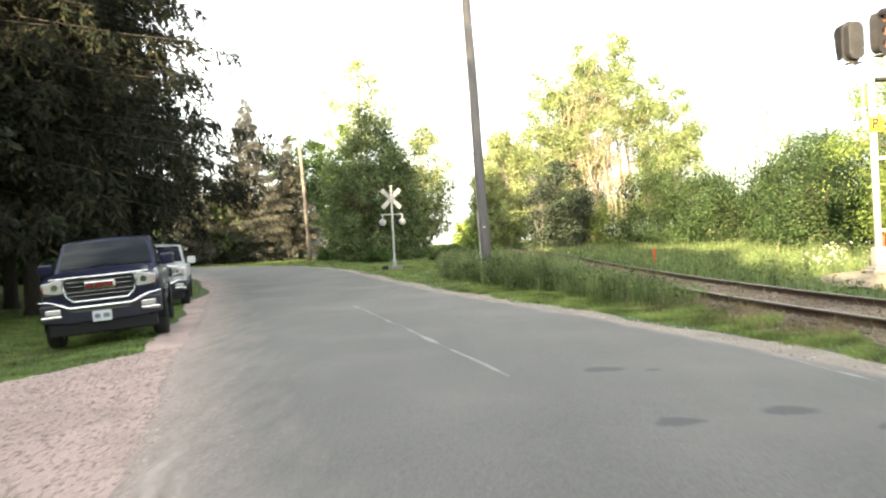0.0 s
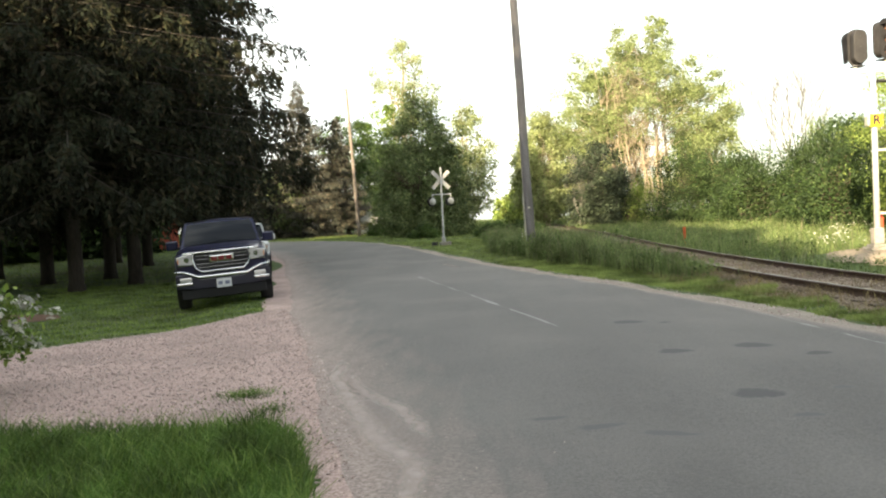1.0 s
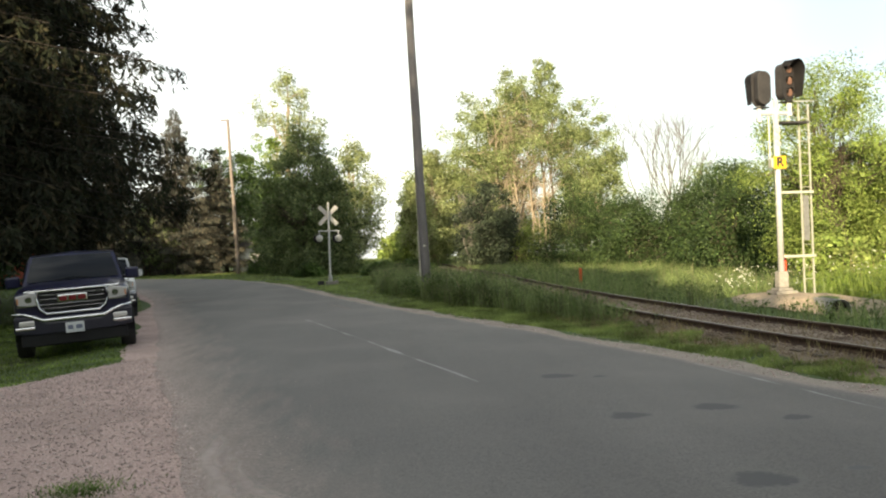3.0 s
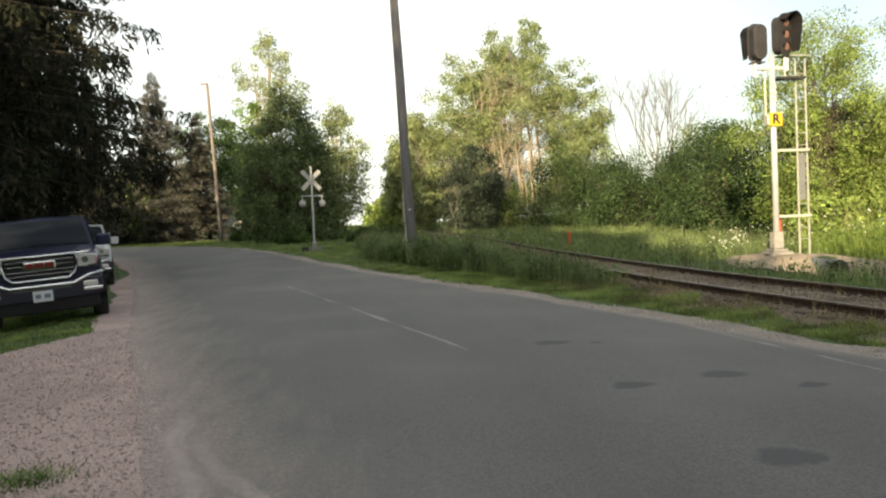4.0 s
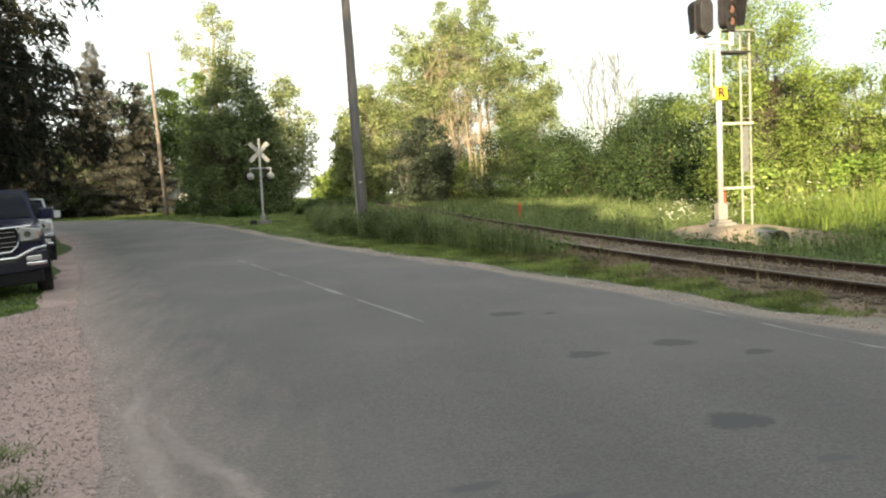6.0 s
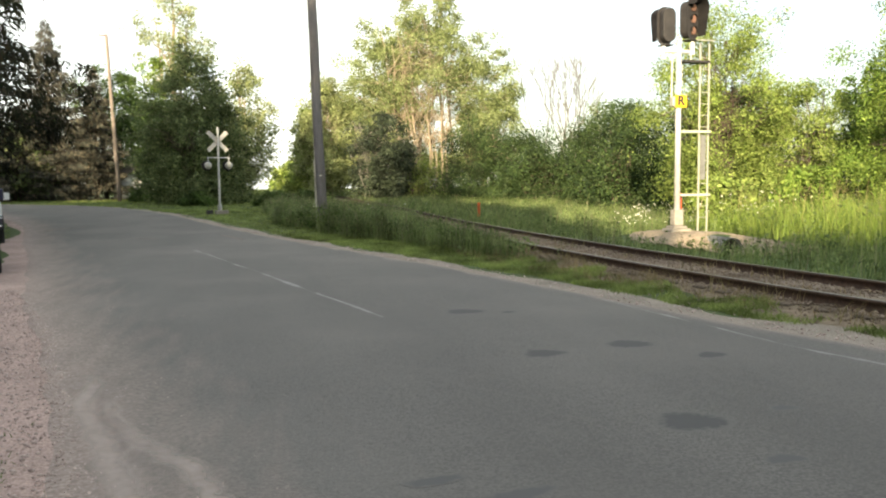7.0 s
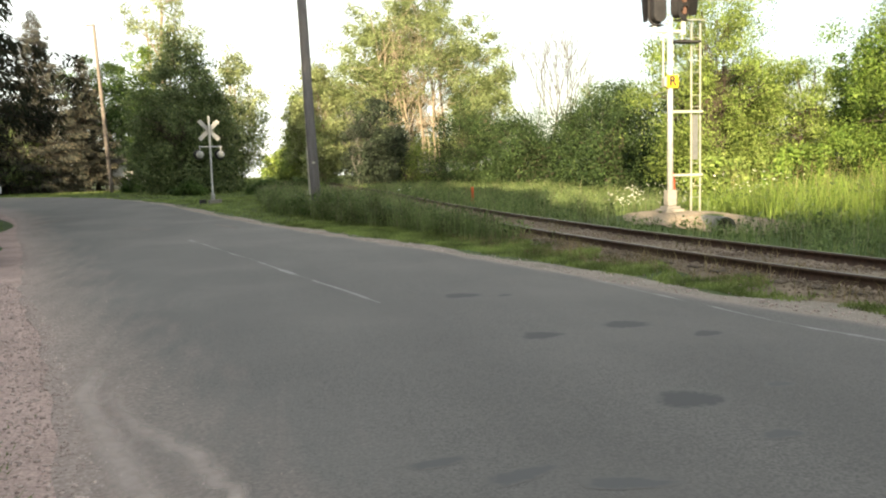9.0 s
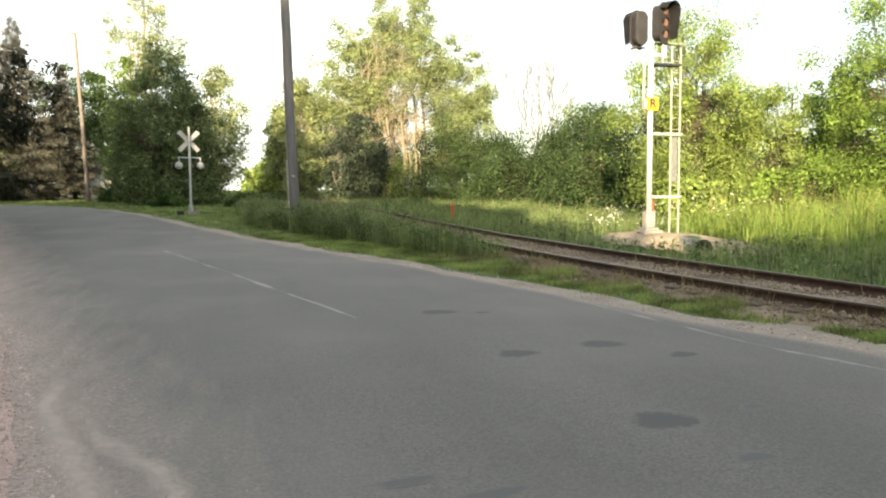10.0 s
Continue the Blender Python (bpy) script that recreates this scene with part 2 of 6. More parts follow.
def asphalt():
    """Old greyed asphalt: aggregate speckle, long worn bands and a fine map of cracks."""
    m, n, l, p = nodes_of("old_asphalt")
    tc = n.new("ShaderNodeTexCoord")

    def tex(scale, lo, hi, a, b, detail=5, vec=None):
        t, r = n.new("ShaderNodeTexNoise"), n.new("ShaderNodeMapRange")
        t.inputs["Scale"].default_value, t.inputs["Detail"].default_value = scale, detail
        l.new(vec or tc.outputs["Object"], t.inputs["Vector"])
        r.inputs[1].default_value, r.inputs[2].default_value, r.inputs[3].default_value, r.inputs[4].default_value = lo, hi, a, b
        l.new(t.outputs[0], r.inputs[0])
        return r.outputs[0]

    def mix(f, a, b):
        x = n.new("ShaderNodeMixRGB")
        l.new(f, x.inputs[0])
        for k, v in ((1, a), (2, b)):
            if isinstance(v, tuple):
                x.inputs[k].default_value = (*v, 1)
            else:
                l.new(v, x.inputs[k])
        return x.outputs[0]

    mp = n.new("ShaderNodeMapping")
    mp.inputs["Rotation"].default_value, mp.inputs["Scale"].default_value = (0, 0, radians(-14)), (0.9, 0.09, 1)
    l.new(tc.outputs["Object"], mp.inputs["Vector"])
    col = mix(tex(55, 0.35, 0.7, 0, 1, 3), (0.102, 0.097, 0.092), (0.186, 0.176, 0.163))
    col = mix(tex(1.0, 0.40, 0.72, 0, 0.5, 5, mp.outputs[0]), col, (0.090, 0.086, 0.082))
    col = mix(tex(0.35, 0.45, 0.75, 0, 0.55), col, (0.212, 0.198, 0.182))
    wv, vo, cr = n.new("ShaderNodeTexNoise"), n.new("ShaderNodeTexVoronoi"), n.new("ShaderNodeMapRange")
    wv.inputs["Scale"].default_value = 1.4
    l.new(tc.outputs["Object"], wv.inputs["Vector"])
    add = n.new("ShaderNodeMixRGB")
    add.inputs[0].default_value = 0.25
    l.new(tc.outputs["Object"], add.inputs[1])
    l.new(wv.outputs["Color"], add.inputs[2])
    vo.feature = "DISTANCE_TO_EDGE"
    vo.inputs["Scale"].default_value = 0.75
    l.new(add.outputs[0], vo.inputs["Vector"])
    cr.inputs[1].default_value, cr.inputs[2].default_value, cr.inputs[3].default_value, cr.inputs[4].default_value = 0.0, 0.012, 0.4, 0.0
    l.new(vo.outputs["Distance"], cr.inputs[0])
    col = mix(cr.outputs[0], col, (0.15, 0.14, 0.13))
    at, mm, gr = n.new("ShaderNodeAttribute"), n.new("ShaderNodeMath"), n.new("ShaderNodeMapRange")
    at.attribute_name = "grit"
    mm.operation = "ADD"
    l.new(at.outputs["Fac"], mm.inputs[0])
    mp2 = n.new("ShaderNodeMapping")
    mp2.inputs["Rotation"].default_value, mp2.inputs["Scale"].default_value = (0, 0, radians(-14)), (1.5, 0.3, 1)
    l.new(tc.outputs["Object"], mp2.inputs["Vector"])
    l.new(tex(3.0, 0.3, 0.72, -0.20, 0.08, 14, mp2.outputs[0]), mm.inputs[1])
    gr.inputs[1].default_value, gr.inputs[2].default_value, gr.inputs[4].default_value = 0.20, 0.95, 0.9
    l.new(mm.outputs[0], gr.inputs[0])
    col = mix(gr.outputs[0], col, mix(tex(38, 0.36, 0.66, 0, 1, 6), (0.24, 0.185, 0.165), (0.46, 0.37, 0.325)))
    l.new(col, p.inputs["Base Color"])
    p.inputs["Roughness"].default_value = 0.86
    b, nb = n.new("ShaderNodeBump"), n.new("ShaderNodeTexNoise")
    nb.inputs["Scale"].default_value = 90
    l.new(tc.outputs["Object"], nb.inputs["Vector"])
    l.new(nb.outputs[0], b.inputs["Height"])
    b.inputs["Strength"].default_value, b.inputs["Distance"].default_value = 0.5, 0.01
    l.new(b.outputs[0], p.inputs["Normal"])
    return m


M_ASPHALT = asphalt()
M_LINE = surface("worn_line_paint", (0.19, 0.187, 0.18), (0.34, 0.335, 0.32), 7.0, 0.8, c=(0.15, 0.15, 0.145), c_scale=1.6, c_amount=0.7)


# ---------------------------------------------------------------- mesh tools
def part(name, bm, material, parent=None, label="", smooth=False):
    me = bpy.data.meshes.new(name)
    bm.to_mesh(me)
    bm.free()
    me.materials.append(material)
    if smooth:
        for f in me.polygons:
            f.use_smooth = True
    ob = new(name, me)
    if parent:
        ob.parent = parent
    if label:
        tagged(ob, label)
    return ob


def soup(name, verts, faces, material, parent=None, smooth=False):
    """A mesh from arrays: verts (n, 3), faces (m, k)."""
    verts, faces = np.asarray(verts, np.float32), np.asarray(faces, np.int32)
    me = bpy.data.meshes.new(name)
    k = faces.shape[1]
    me.vertices.add(len(verts))
    me.vertices.foreach_set("co", verts.ravel())
    me.loops.add(faces.size)
    me.loops.foreach_set("vertex_index", faces.ravel())
    me.polygons.add(len(faces))
    me.polygons.foreach_set("loop_start", np.arange(len(faces), dtype=np.int32) * k)
    if smooth:
        me.polygons.foreach_set("use_smooth", np.ones(len(faces), bool))
    me.update(calc_edges=True)
    me.materials.append(material)
    ob = new(name, me)
    if parent:
        ob.parent = parent
    return ob


def empty(name, m=None):
    ob = new(name)
    ob.empty_display_size = 0.2
    if m is not None:
        ob.matrix_basis = m
    return ob


def box(bm, x0, x1, y0, y1, z0, z1, bevel=0.0):
    r = bmesh.ops.create_cube(bm, size=1)
    for v in r["verts"]:
        v.co = Vector(((x0 + x1) / 2 + v.co.x * (x1 - x0), (y0 + y1) / 2 + v.co.y * (y1 - y0), (z0 + z1) / 2 + v.co.z * (z1 - z0)))
    if bevel:
        es = list({e for v in r["verts"] for e in v.link_edges})
        bmesh.ops.bevel(bm, geom=es, offset=bevel, segments=2, affect="EDGES", profile=0.5)
    return r["verts"]


def tube(bm, pts, radii, sides=8, cap=True):
    """A tapered tube along points."""
    rings = []
    for i, p in enumerate(pts):
        a, b = pts[max(0, i - 1)], pts[min(len(pts) - 1, i + 1)]
        d = (Vector(b) - Vector(a)).normalized()
        u = d.cross(Vector((0, 0, 1)) if abs(d.z) < 0.95 else Vector((1, 0, 0))).normalized()
        w = d.cross(u)
        rings.append([bm.verts.new(Vector(p) + (u * math.cos(k * 2 * math.pi / sides) + w * math.sin(k * 2 * math.pi / sides)) * radii[i]) for k in range(sides)])
    for r0, r1 in zip(rings, rings[1:]):
        for k in range(sides):
            bm.faces.new((r0[k], r0[(k + 1) % sides], r1[(k + 1) % sides], r1[k]))
    if cap:
        bm.faces.new(rings[0][::-1])
        bm.faces.new(rings[-1])


def rod(a, b, r, sides=10, r2=None):
    bm = bmesh.new()
    tube(bm, [a, b], [r, r if r2 is None else r2], sides)
    return bm


def boxed(*a, bevel=0.0):
    bm = bmesh.new()
    box(bm, *a, bevel=bevel)
    return bm


def prism(outline, axis, a, b, bevel=0.0):
    """A closed outline in a plane, pulled from a to b along an axis ('x', 'y' or 'z')."""
    bm = bmesh.new()

    def pt(u, v, w):
        return {"x": (w, u, v), "y": (u, w, v), "z": (u, v, w)}[axis]
    f = bm.faces.new([bm.verts.new(pt(u, v, a)) for u, v in outline])
    r = bmesh.ops.extrude_face_region(bm, geom=[f])
    shift = Vector(pt(0, 0, b - a))
    for v in [g for g in r["geom"] if isinstance(g, bmesh.types.BMVert)]:
        v.co += shift
    bmesh.ops.recalc_face_normals(bm, faces=bm.faces)
    if bevel:
        bmesh.ops.bevel(bm, geom=list(bm.edges), offset=bevel, segments=2, affect="EDGES", profile=0.5)
    return bm


rng = np.random.default_rng(7)


# ---------------------------------------------------------------- the lie of the land
def ease(v, a, b):
    t = np.clip((v - a) / (b - a), 0, 1)
    return t * t * (3 - 2 * t)


ROAD_L = [(3.0, -14), (1.4, -6), (-0.15, 1), (-0.9, 4.0), (-1.5, 6.4), (-2.05, 8.5), (-2.8, 11.2), (-3.55, 14.3), (-4.7, 19), (-5.75, 23), (-7.8, 31), (-11.3, 40), (-16, 47.5), (-24, 53), (-38, 57), (-60, 60)]
ROAD_R = [(9.0, -14), (7.6, -5), (6.5, 1.5), (6.05, 4.0), (5.5, 6.4), (4.95, 8.5), (4.35, 11), (3.5, 14.3), (2.0, 19.3), (0.75, 23.2), (-1.25, 30.4), (-4.7, 42), (-9.5, 52), (-19, 59), (-36, 64), (-60, 67)]


def smooth_line(pts, n=240):
    p = np.array(pts, float)
    u = np.linspace(0, len(p) - 1, n)
    i = np.clip(u.astype(int), 0, len(p) - 2)
    f = (u - i)[:, None]
    q = np.vstack([2 * p[0] - p[1], p, 2 * p[-1] - p[-2]])
    a, b, c, d = q[i], q[i + 1], q[i + 2], q[i + 3]
    return 0.5 * (2 * b + (c - a) * f + (2 * a - 5 * b + 4 * c - d) * f ** 2 + (3 * b - a - 3 * c + d) * f ** 3)


EDGE_L, EDGE_R = smooth_line(ROAD_L), smooth_line(ROAD_R)
left_x = lambda y: np.interp(y, EDGE_L[:200, 1], EDGE_L[:200, 0])
right_x = lambda y: np.interp(y, EDGE_R[:200, 1], EDGE_R[:200, 0])
RAIL_Y = np.arange(-14, 420, 0.5)
_rx = np.interp(RAIL_Y, [-14, 0, 7, 10, 14, 20, 30, 60, 200, 420], [9.9, 7.95, 6.72, 6.33, 5.98, 5.78, 5.6, 5.3, 4.4, 3.0])
for _ in range(14):
    _rx[1:-1] = (_rx[:-2] + 2 * _rx[1:-1] + _rx[2:]) / 4
track_x = lambda y: np.interp(y, RAIL_Y, _rx) + 0.755


def height(x, y):
    x, y = np.asarray(x, float), np.asarray(y, float)
    h = np.interp(y, [8, 20, 28, 38, 50, 62, 90], [0, 0.08, 0.18, 0.40, 0.55, 0.73, 0.85])
    h = h - 0.16 * ease(left_x(y) - 0.9 - x, 0, 1.6) * ease(y, 9, 13.5) * (1 - ease(y, 28, 45))
    h = h + 0.30 * np.exp(-((x - 10.5) ** 2 + (y - 18.3) ** 2) / 3.2)
    h = h - 0.10 * np.exp(-((x - 10.6) ** 2 + (y - 15.0) ** 2) / 0.8)
    h = h + 0.22 * np.exp(-((x - 10.6) ** 2 / 1.6 + (y - 16.6) ** 2 / 0.30))
    h = h + 0.09 * (1 - ease(np.abs(track_x(y) - x), 0.85, 1.55))
    h = h + 0.10 * ease(x, 12, 22) * ease(y, 5, 15)
    return h


def top(x, y):
    return float(height(x, y))


def inside(poly, x, y):
    """Which points lie in a polygon (even-odd)."""
    r = np.zeros(len(x), bool)
    p = np.asarray(poly, float)
    for (x0, y0), (x1, y1) in zip(p, np.roll(p, -1, 0)):
        c = (y0 > y) != (y1 > y)
        r ^= c & (x < (x1 - x0) * (y - y0) / ((y1 - y0) or 1e-9) + x0)
    return r


ROAD_POLY = np.vstack([EDGE_L, EDGE_R[::-1]])
DRIVE = [(-3.45, 13.2), (-3.9, 12.6), (-4.25, 11.8), (-5.5, 10.1), (-6.5, 8.7), (-10, 4), (-14, -1.2), (-10.6, -4), (-6.5, 2.4), (-4.6, 4.2), (-3.3, 3.92), (-2.6, 4.08), (-1.4, 4.08), (-1.04, 3.6), (-0.74, 2.6), (-0.5, 1.4), (-0.1, 0.5), (-0.7, 4.0), (-1.4, 6.6), (-2.0, 9), (-2.8, 11.4)]


# ---------------------------------------------------------------- ground, road, gravel
def grid_sheet(name, xs, ys, mat):
    X, Y = np.meshgrid(xs, ys)
    Z = height(X, Y)
    near = (np.abs(X) < 70) & (Y > -30) & (Y < 130)
    Z = Z - np.where(near, 0.007, 0.02)
    v = np.stack([X, Y, Z], -1).reshape(-1, 3)
    nx = len(xs)
    i = (np.arange(len(ys) - 1)[:, None] * nx + np.arange(nx - 1)[None]).ravel()
    return soup(name, v, np.stack([i, i + 1, i + nx + 1, i + nx], 1), mat, smooth=True)


far = np.array([90, 130, 200, 320, 600, 1200, 2500])
gx = np.concatenate([-far[::-1], np.arange(-70, -12, 2.0), np.arange(-12, 20, 0.2), np.arange(20, 72, 2.0), far])
gy = np.concatenate([-far[::-1], np.arange(-60, -6, 3.0), np.arange(-6, 34, 0.25), np.arange(34, 130, 2.0), np.array([160, 220, 340, 600, 1200, 2500])])
tagged(grid_sheet("ground", gx, gy, M_SOIL), "grassy ground of lawn, verge and railway land", "ground", kind="structure")


def ribbon(name, la, lb, mat, lift, cols=8, jag=0.0, seed=3):
    """A sheet between two lines, laid on the land."""
    r = np.random.default_rng(seed)
    la, lb = np.array(la, float), np.array(lb, float)
    if jag:
        for q, o in ((la, lb), (lb, la)):
            d = (q - o) / np.maximum(np.linalg.norm(q - o, axis=1, keepdims=True), 1e-6)
            w = np.convolve(r.normal(0, 1, len(q) + 20), np.hanning(9) / 2, "same")[10:-10]
            q += d * w[:, None] * jag
    n = len(la)
    f = np.linspace(0, 1, cols) if isinstance(cols, int) else cols
    cols, f = len(f), f[None, :, None]
    P = la[:, None] * (1 - f) + lb[:, None] * f
    v = np.dstack([P, height(P[..., 0], P[..., 1]) + np.asarray(lift)]).reshape(-1, 3)
    i = (np.arange(n - 1)[:, None] * cols + np.arange(cols - 1)[None]).ravel()
    return soup(name, v, np.stack([i, i + 1, i + cols + 1, i + cols], 1), mat, smooth=True)


def dense(line, n):
    d = np.concatenate([[0], np.cumsum(np.linalg.norm(np.diff(line, axis=0), axis=1))])
    u = np.linspace(0, d[-1], n)
    return np.stack([np.interp(u, d, line[:, k]) for k in (0, 1)], 1)


DL, DR = dense(EDGE_L, 700), dense(EDGE_R, 700)
ROAD_COLS = np.concatenate([[0, 0.008, 0.02, 0.035, 0.055, 0.08], np.arange(0.11, 0.93, 0.04), [0.95, 0.975, 0.99, 1]])
road = ribbon("road", DL, DR, M_ASPHALT, np.interp(np.minimum(ROAD_COLS, 1 - ROAD_COLS), [0, 0.03], [0.0055, 0.012]), ROAD_COLS, 0.035)
grit = 1.15 * np.exp(-ROAD_COLS * 7.2 / 1.0) + 0.8 * np.exp(-(1 - ROAD_COLS) * 7.2 / 0.22)
road.data.attributes.new("grit", "FLOAT", "POINT").data.foreach_set("value", np.tile(grit, len(DL)).astype(np.float32))
tagged(road, "old grey asphalt country road bending away", "road", kind="structure")


def offset(line, d):
    t = np.gradient(line, axis=0)
    nrm = np.stack([t[:, 1], -t[:, 0]], 1) / np.linalg.norm(t, axis=1, keepdims=True)
    return line + nrm * np.asarray(d).reshape(-1, 1)


sl_w = np.interp(DL[:, 1], [3, 5, 24, 27], [0.2, 0.5, 0.5, 0.25]) + 0.12 * np.sin(np.arange(700) * 0.11)
tagged(ribbon("shoulder", offset(DL, -sl_w), offset(DL, 0.22), M_GRAVEL, 0.004, 5, 0.04, 5), "pinkish gravel shoulder beside the asphalt", "shoulder", kind="structure")
sr_w = 0.42 + 0.45 * np.exp(-((DR[:, 1] - 7.0) / 0.7) ** 2) + 0.15 * np.sin(np.arange(700) * 0.19) - 0.2 * ease(DR[:, 1], 25, 40)
tagged(ribbon("shoulder", offset(DR, -0.20), offset(DR, sr_w), M_SHOULDER, 0.004, 5, 0.05, 6), "pale gritty gravel shoulder beside the verge", "shoulder", kind="structure")


def drive():
    """A fine sheet of cells inside the driveway's outline, laid on the land."""
    c = 0.11
    xs, ys = np.arange(-14.2, 0.3, c), np.arange(-4.2, 13.4, c)
    X, Y = np.meshgrid(xs, ys)
    r = np.random.default_rng(4)
    X, Y = X + r.uniform(-0.035, 0.035, X.shape), Y + r.uniform(-0.035, 0.035, Y.shape)
    v = np.stack([X, Y, height(X, Y) + 0.001], -1).reshape(-1, 3)
    n = len(xs)
    i = (np.arange(len(ys) - 1)[:, None] * n + np.arange(n - 1)[None]).ravel()
    k = inside(DRIVE, v[i, 0] + c / 2, v[i, 1] + c / 2)
    return soup("driveway", v, np.stack([i, i + 1, i + n + 1, i + n], 1)[k], M_GRAVEL, smooth=True)


tagged(drive(), "pinkish gravel driveway opening onto the road", "driveway", kind="structure")


def pebbles(name, x, y, size, mat, label):
    """Loose stones lying on the surface, as one heap of small solids."""
    n = len(x)
    base = np.array([(1, 0, 0), (0, 1, 0), (-1, 0, 0), (0, -1, 0), (0, 0, 0.8), (0, 0, -0.6)], float)
    s = rng.uniform(0.5, 1.3, (n, 1, 3)) * np.asarray(size).reshape(-1, 1, 1)
    a = rng.uniform(0, 6.28, n)
    v = base[None] * s
    c, sn = np.cos(a)[:, None], np.sin(a)[:, None]
    v = np.stack([v[..., 0] * c - v[..., 1] * sn + x[:, None], v[..., 0] * sn + v[..., 1] * c + y[:, None], v[..., 2] + (height(x, y) + 0.008)[:, None]], -1)
    tri = np.array([(0, 1, 4), (1, 2, 4), (2, 3, 4), (3, 0, 4), (1, 0, 5), (2, 1, 5), (3, 2, 5), (0, 3, 5)])
    f = (np.arange(n)[:, None, None] * 6 + tri[None]).reshape(-1, 3)
    return tagged(soup(name, v.reshape(-1, 3), f, mat), label, "gravel", kind="stuff")


def sample(poly, n, avoid=()):
    p = np.array(poly)
    lo, hi = p.min(0), p.max(0)
    x, y = rng.uniform(lo[0], hi[0], n), rng.uniform(lo[1], hi[1], n)
    k = inside(p, x, y)
    for q in avoid:
        k &= ~inside(q, x, y)
    return x[k], y[k]


px, py = sample(DRIVE, 60000)
k = (px > -9) & (py > 2.5)
px, py = px[k], py[k]
pebbles("loose_gravel", px, py, rng.uniform(0.008, 0.020, len(px)), M_STONE, "loose pinkish stones on the driveway")
u = rng.integers(0, 330, 2600)
pxy = DR[u] + rng.normal(0, 0.16, (2600, 2)) + np.array([0.15, 0.08])
k = ~inside(ROAD_POLY, pxy[:, 0], pxy[:, 1])
pebbles("loose_gravel", pxy[k, 0], pxy[k, 1], rng.uniform(0.008, 0.022, int(k.sum())), M_STONE, "loose pale stones along the road edge")


u = rng.integers(90, 380, 5200)
w = rng.exponential(0.38, 5200)
pxy = DL[u] + (DR[u] - DL[u]) * (w / 7.2)[:, None] + rng.normal(0, 0.07, (5200, 2))
k = (w < 1.8) & (pxy[:, 1] > 1.0)
pebbles("loose_gravel", pxy[k, 0], pxy[k, 1], rng.uniform(0.005, 0.013, int(k.sum())), M_STONE, "small pinkish stones strewn over the asphalt edge")


def road_strip(name, pts, width, mat, lift, label, cat):
    line = smooth_line(pts, 60)
    ws = width * (0.8 + 0.25 * np.sin(np.arange(60) * 0.9 + pts[0][0] * 5) + 0.15 * np.sin(np.arange(60) * 2.3))
    return tagged(ribbon(name, offset(line, -ws / 2), offset(line, ws / 2), mat, lift, 2, width * 0.3, int(abs(pts[0][0] * 100))), label, cat, kind="structure")


road_strip("centre_line", [(1.50, 9.1), (0.95, 11.3), (0.22, 14.2), (-0.6, 17.3), (-1.25, 19.7)], 0.062, M_LINE, 0.0138, "worn white centre line paint", "road marking")
road_strip("edge_line", [(5.75, 3.0), (5.2, 5.3), (4.92, 6.3), (4.73, 7.95), (4.53, 9.7)], 0.035, M_LINE, 0.0138, "faded white edge line paint", "road marking")
def silt():
    """Pale fines washed into a crack, thinning out over the asphalt at both sides."""
    m, n, l, p = nodes_of("washed_silt")
    at, tc, no, ad, mr, tr, mx = (n.new(k) for k in ("ShaderNodeAttribute", "ShaderNodeTexCoord", "ShaderNodeTexNoise", "ShaderNodeMath", "ShaderNodeMapRange", "ShaderNodeBsdfTransparent", "ShaderNodeMixShader"))
    at.attribute_name = "rim"
    no.inputs["Scale"].default_value, no.inputs["Detail"].default_value, no.inputs["Roughness"].default_value = 6.0, 9, 0.75
    l.new(tc.outputs["Object"], no.inputs["Vector"])
    l.new(at.outputs["Fac"], ad.inputs[0])
    l.new(no.outputs[0], ad.inputs[1])
    mr.inputs[1].default_value, mr.inputs[2].default_value, mr.inputs[3].default_value, mr.inputs[4].default_value = 0.74, 1.55, 0.0, 0.72
    l.new(ad.outputs[0], mr.inputs[0])
    p.inputs["Base Color"].default_value, p.inputs["Roughness"].default_value = (0.54, 0.455, 0.41, 1), 0.95
    l.new(mr.outputs[0], mx.inputs[0])
    l.new(tr.outputs[0], mx.inputs[1])
    l.new(p.outputs[0], mx.inputs[2])
    l.new(mx.outputs[0], n["Material Output"].inputs["Surface"])
    return m


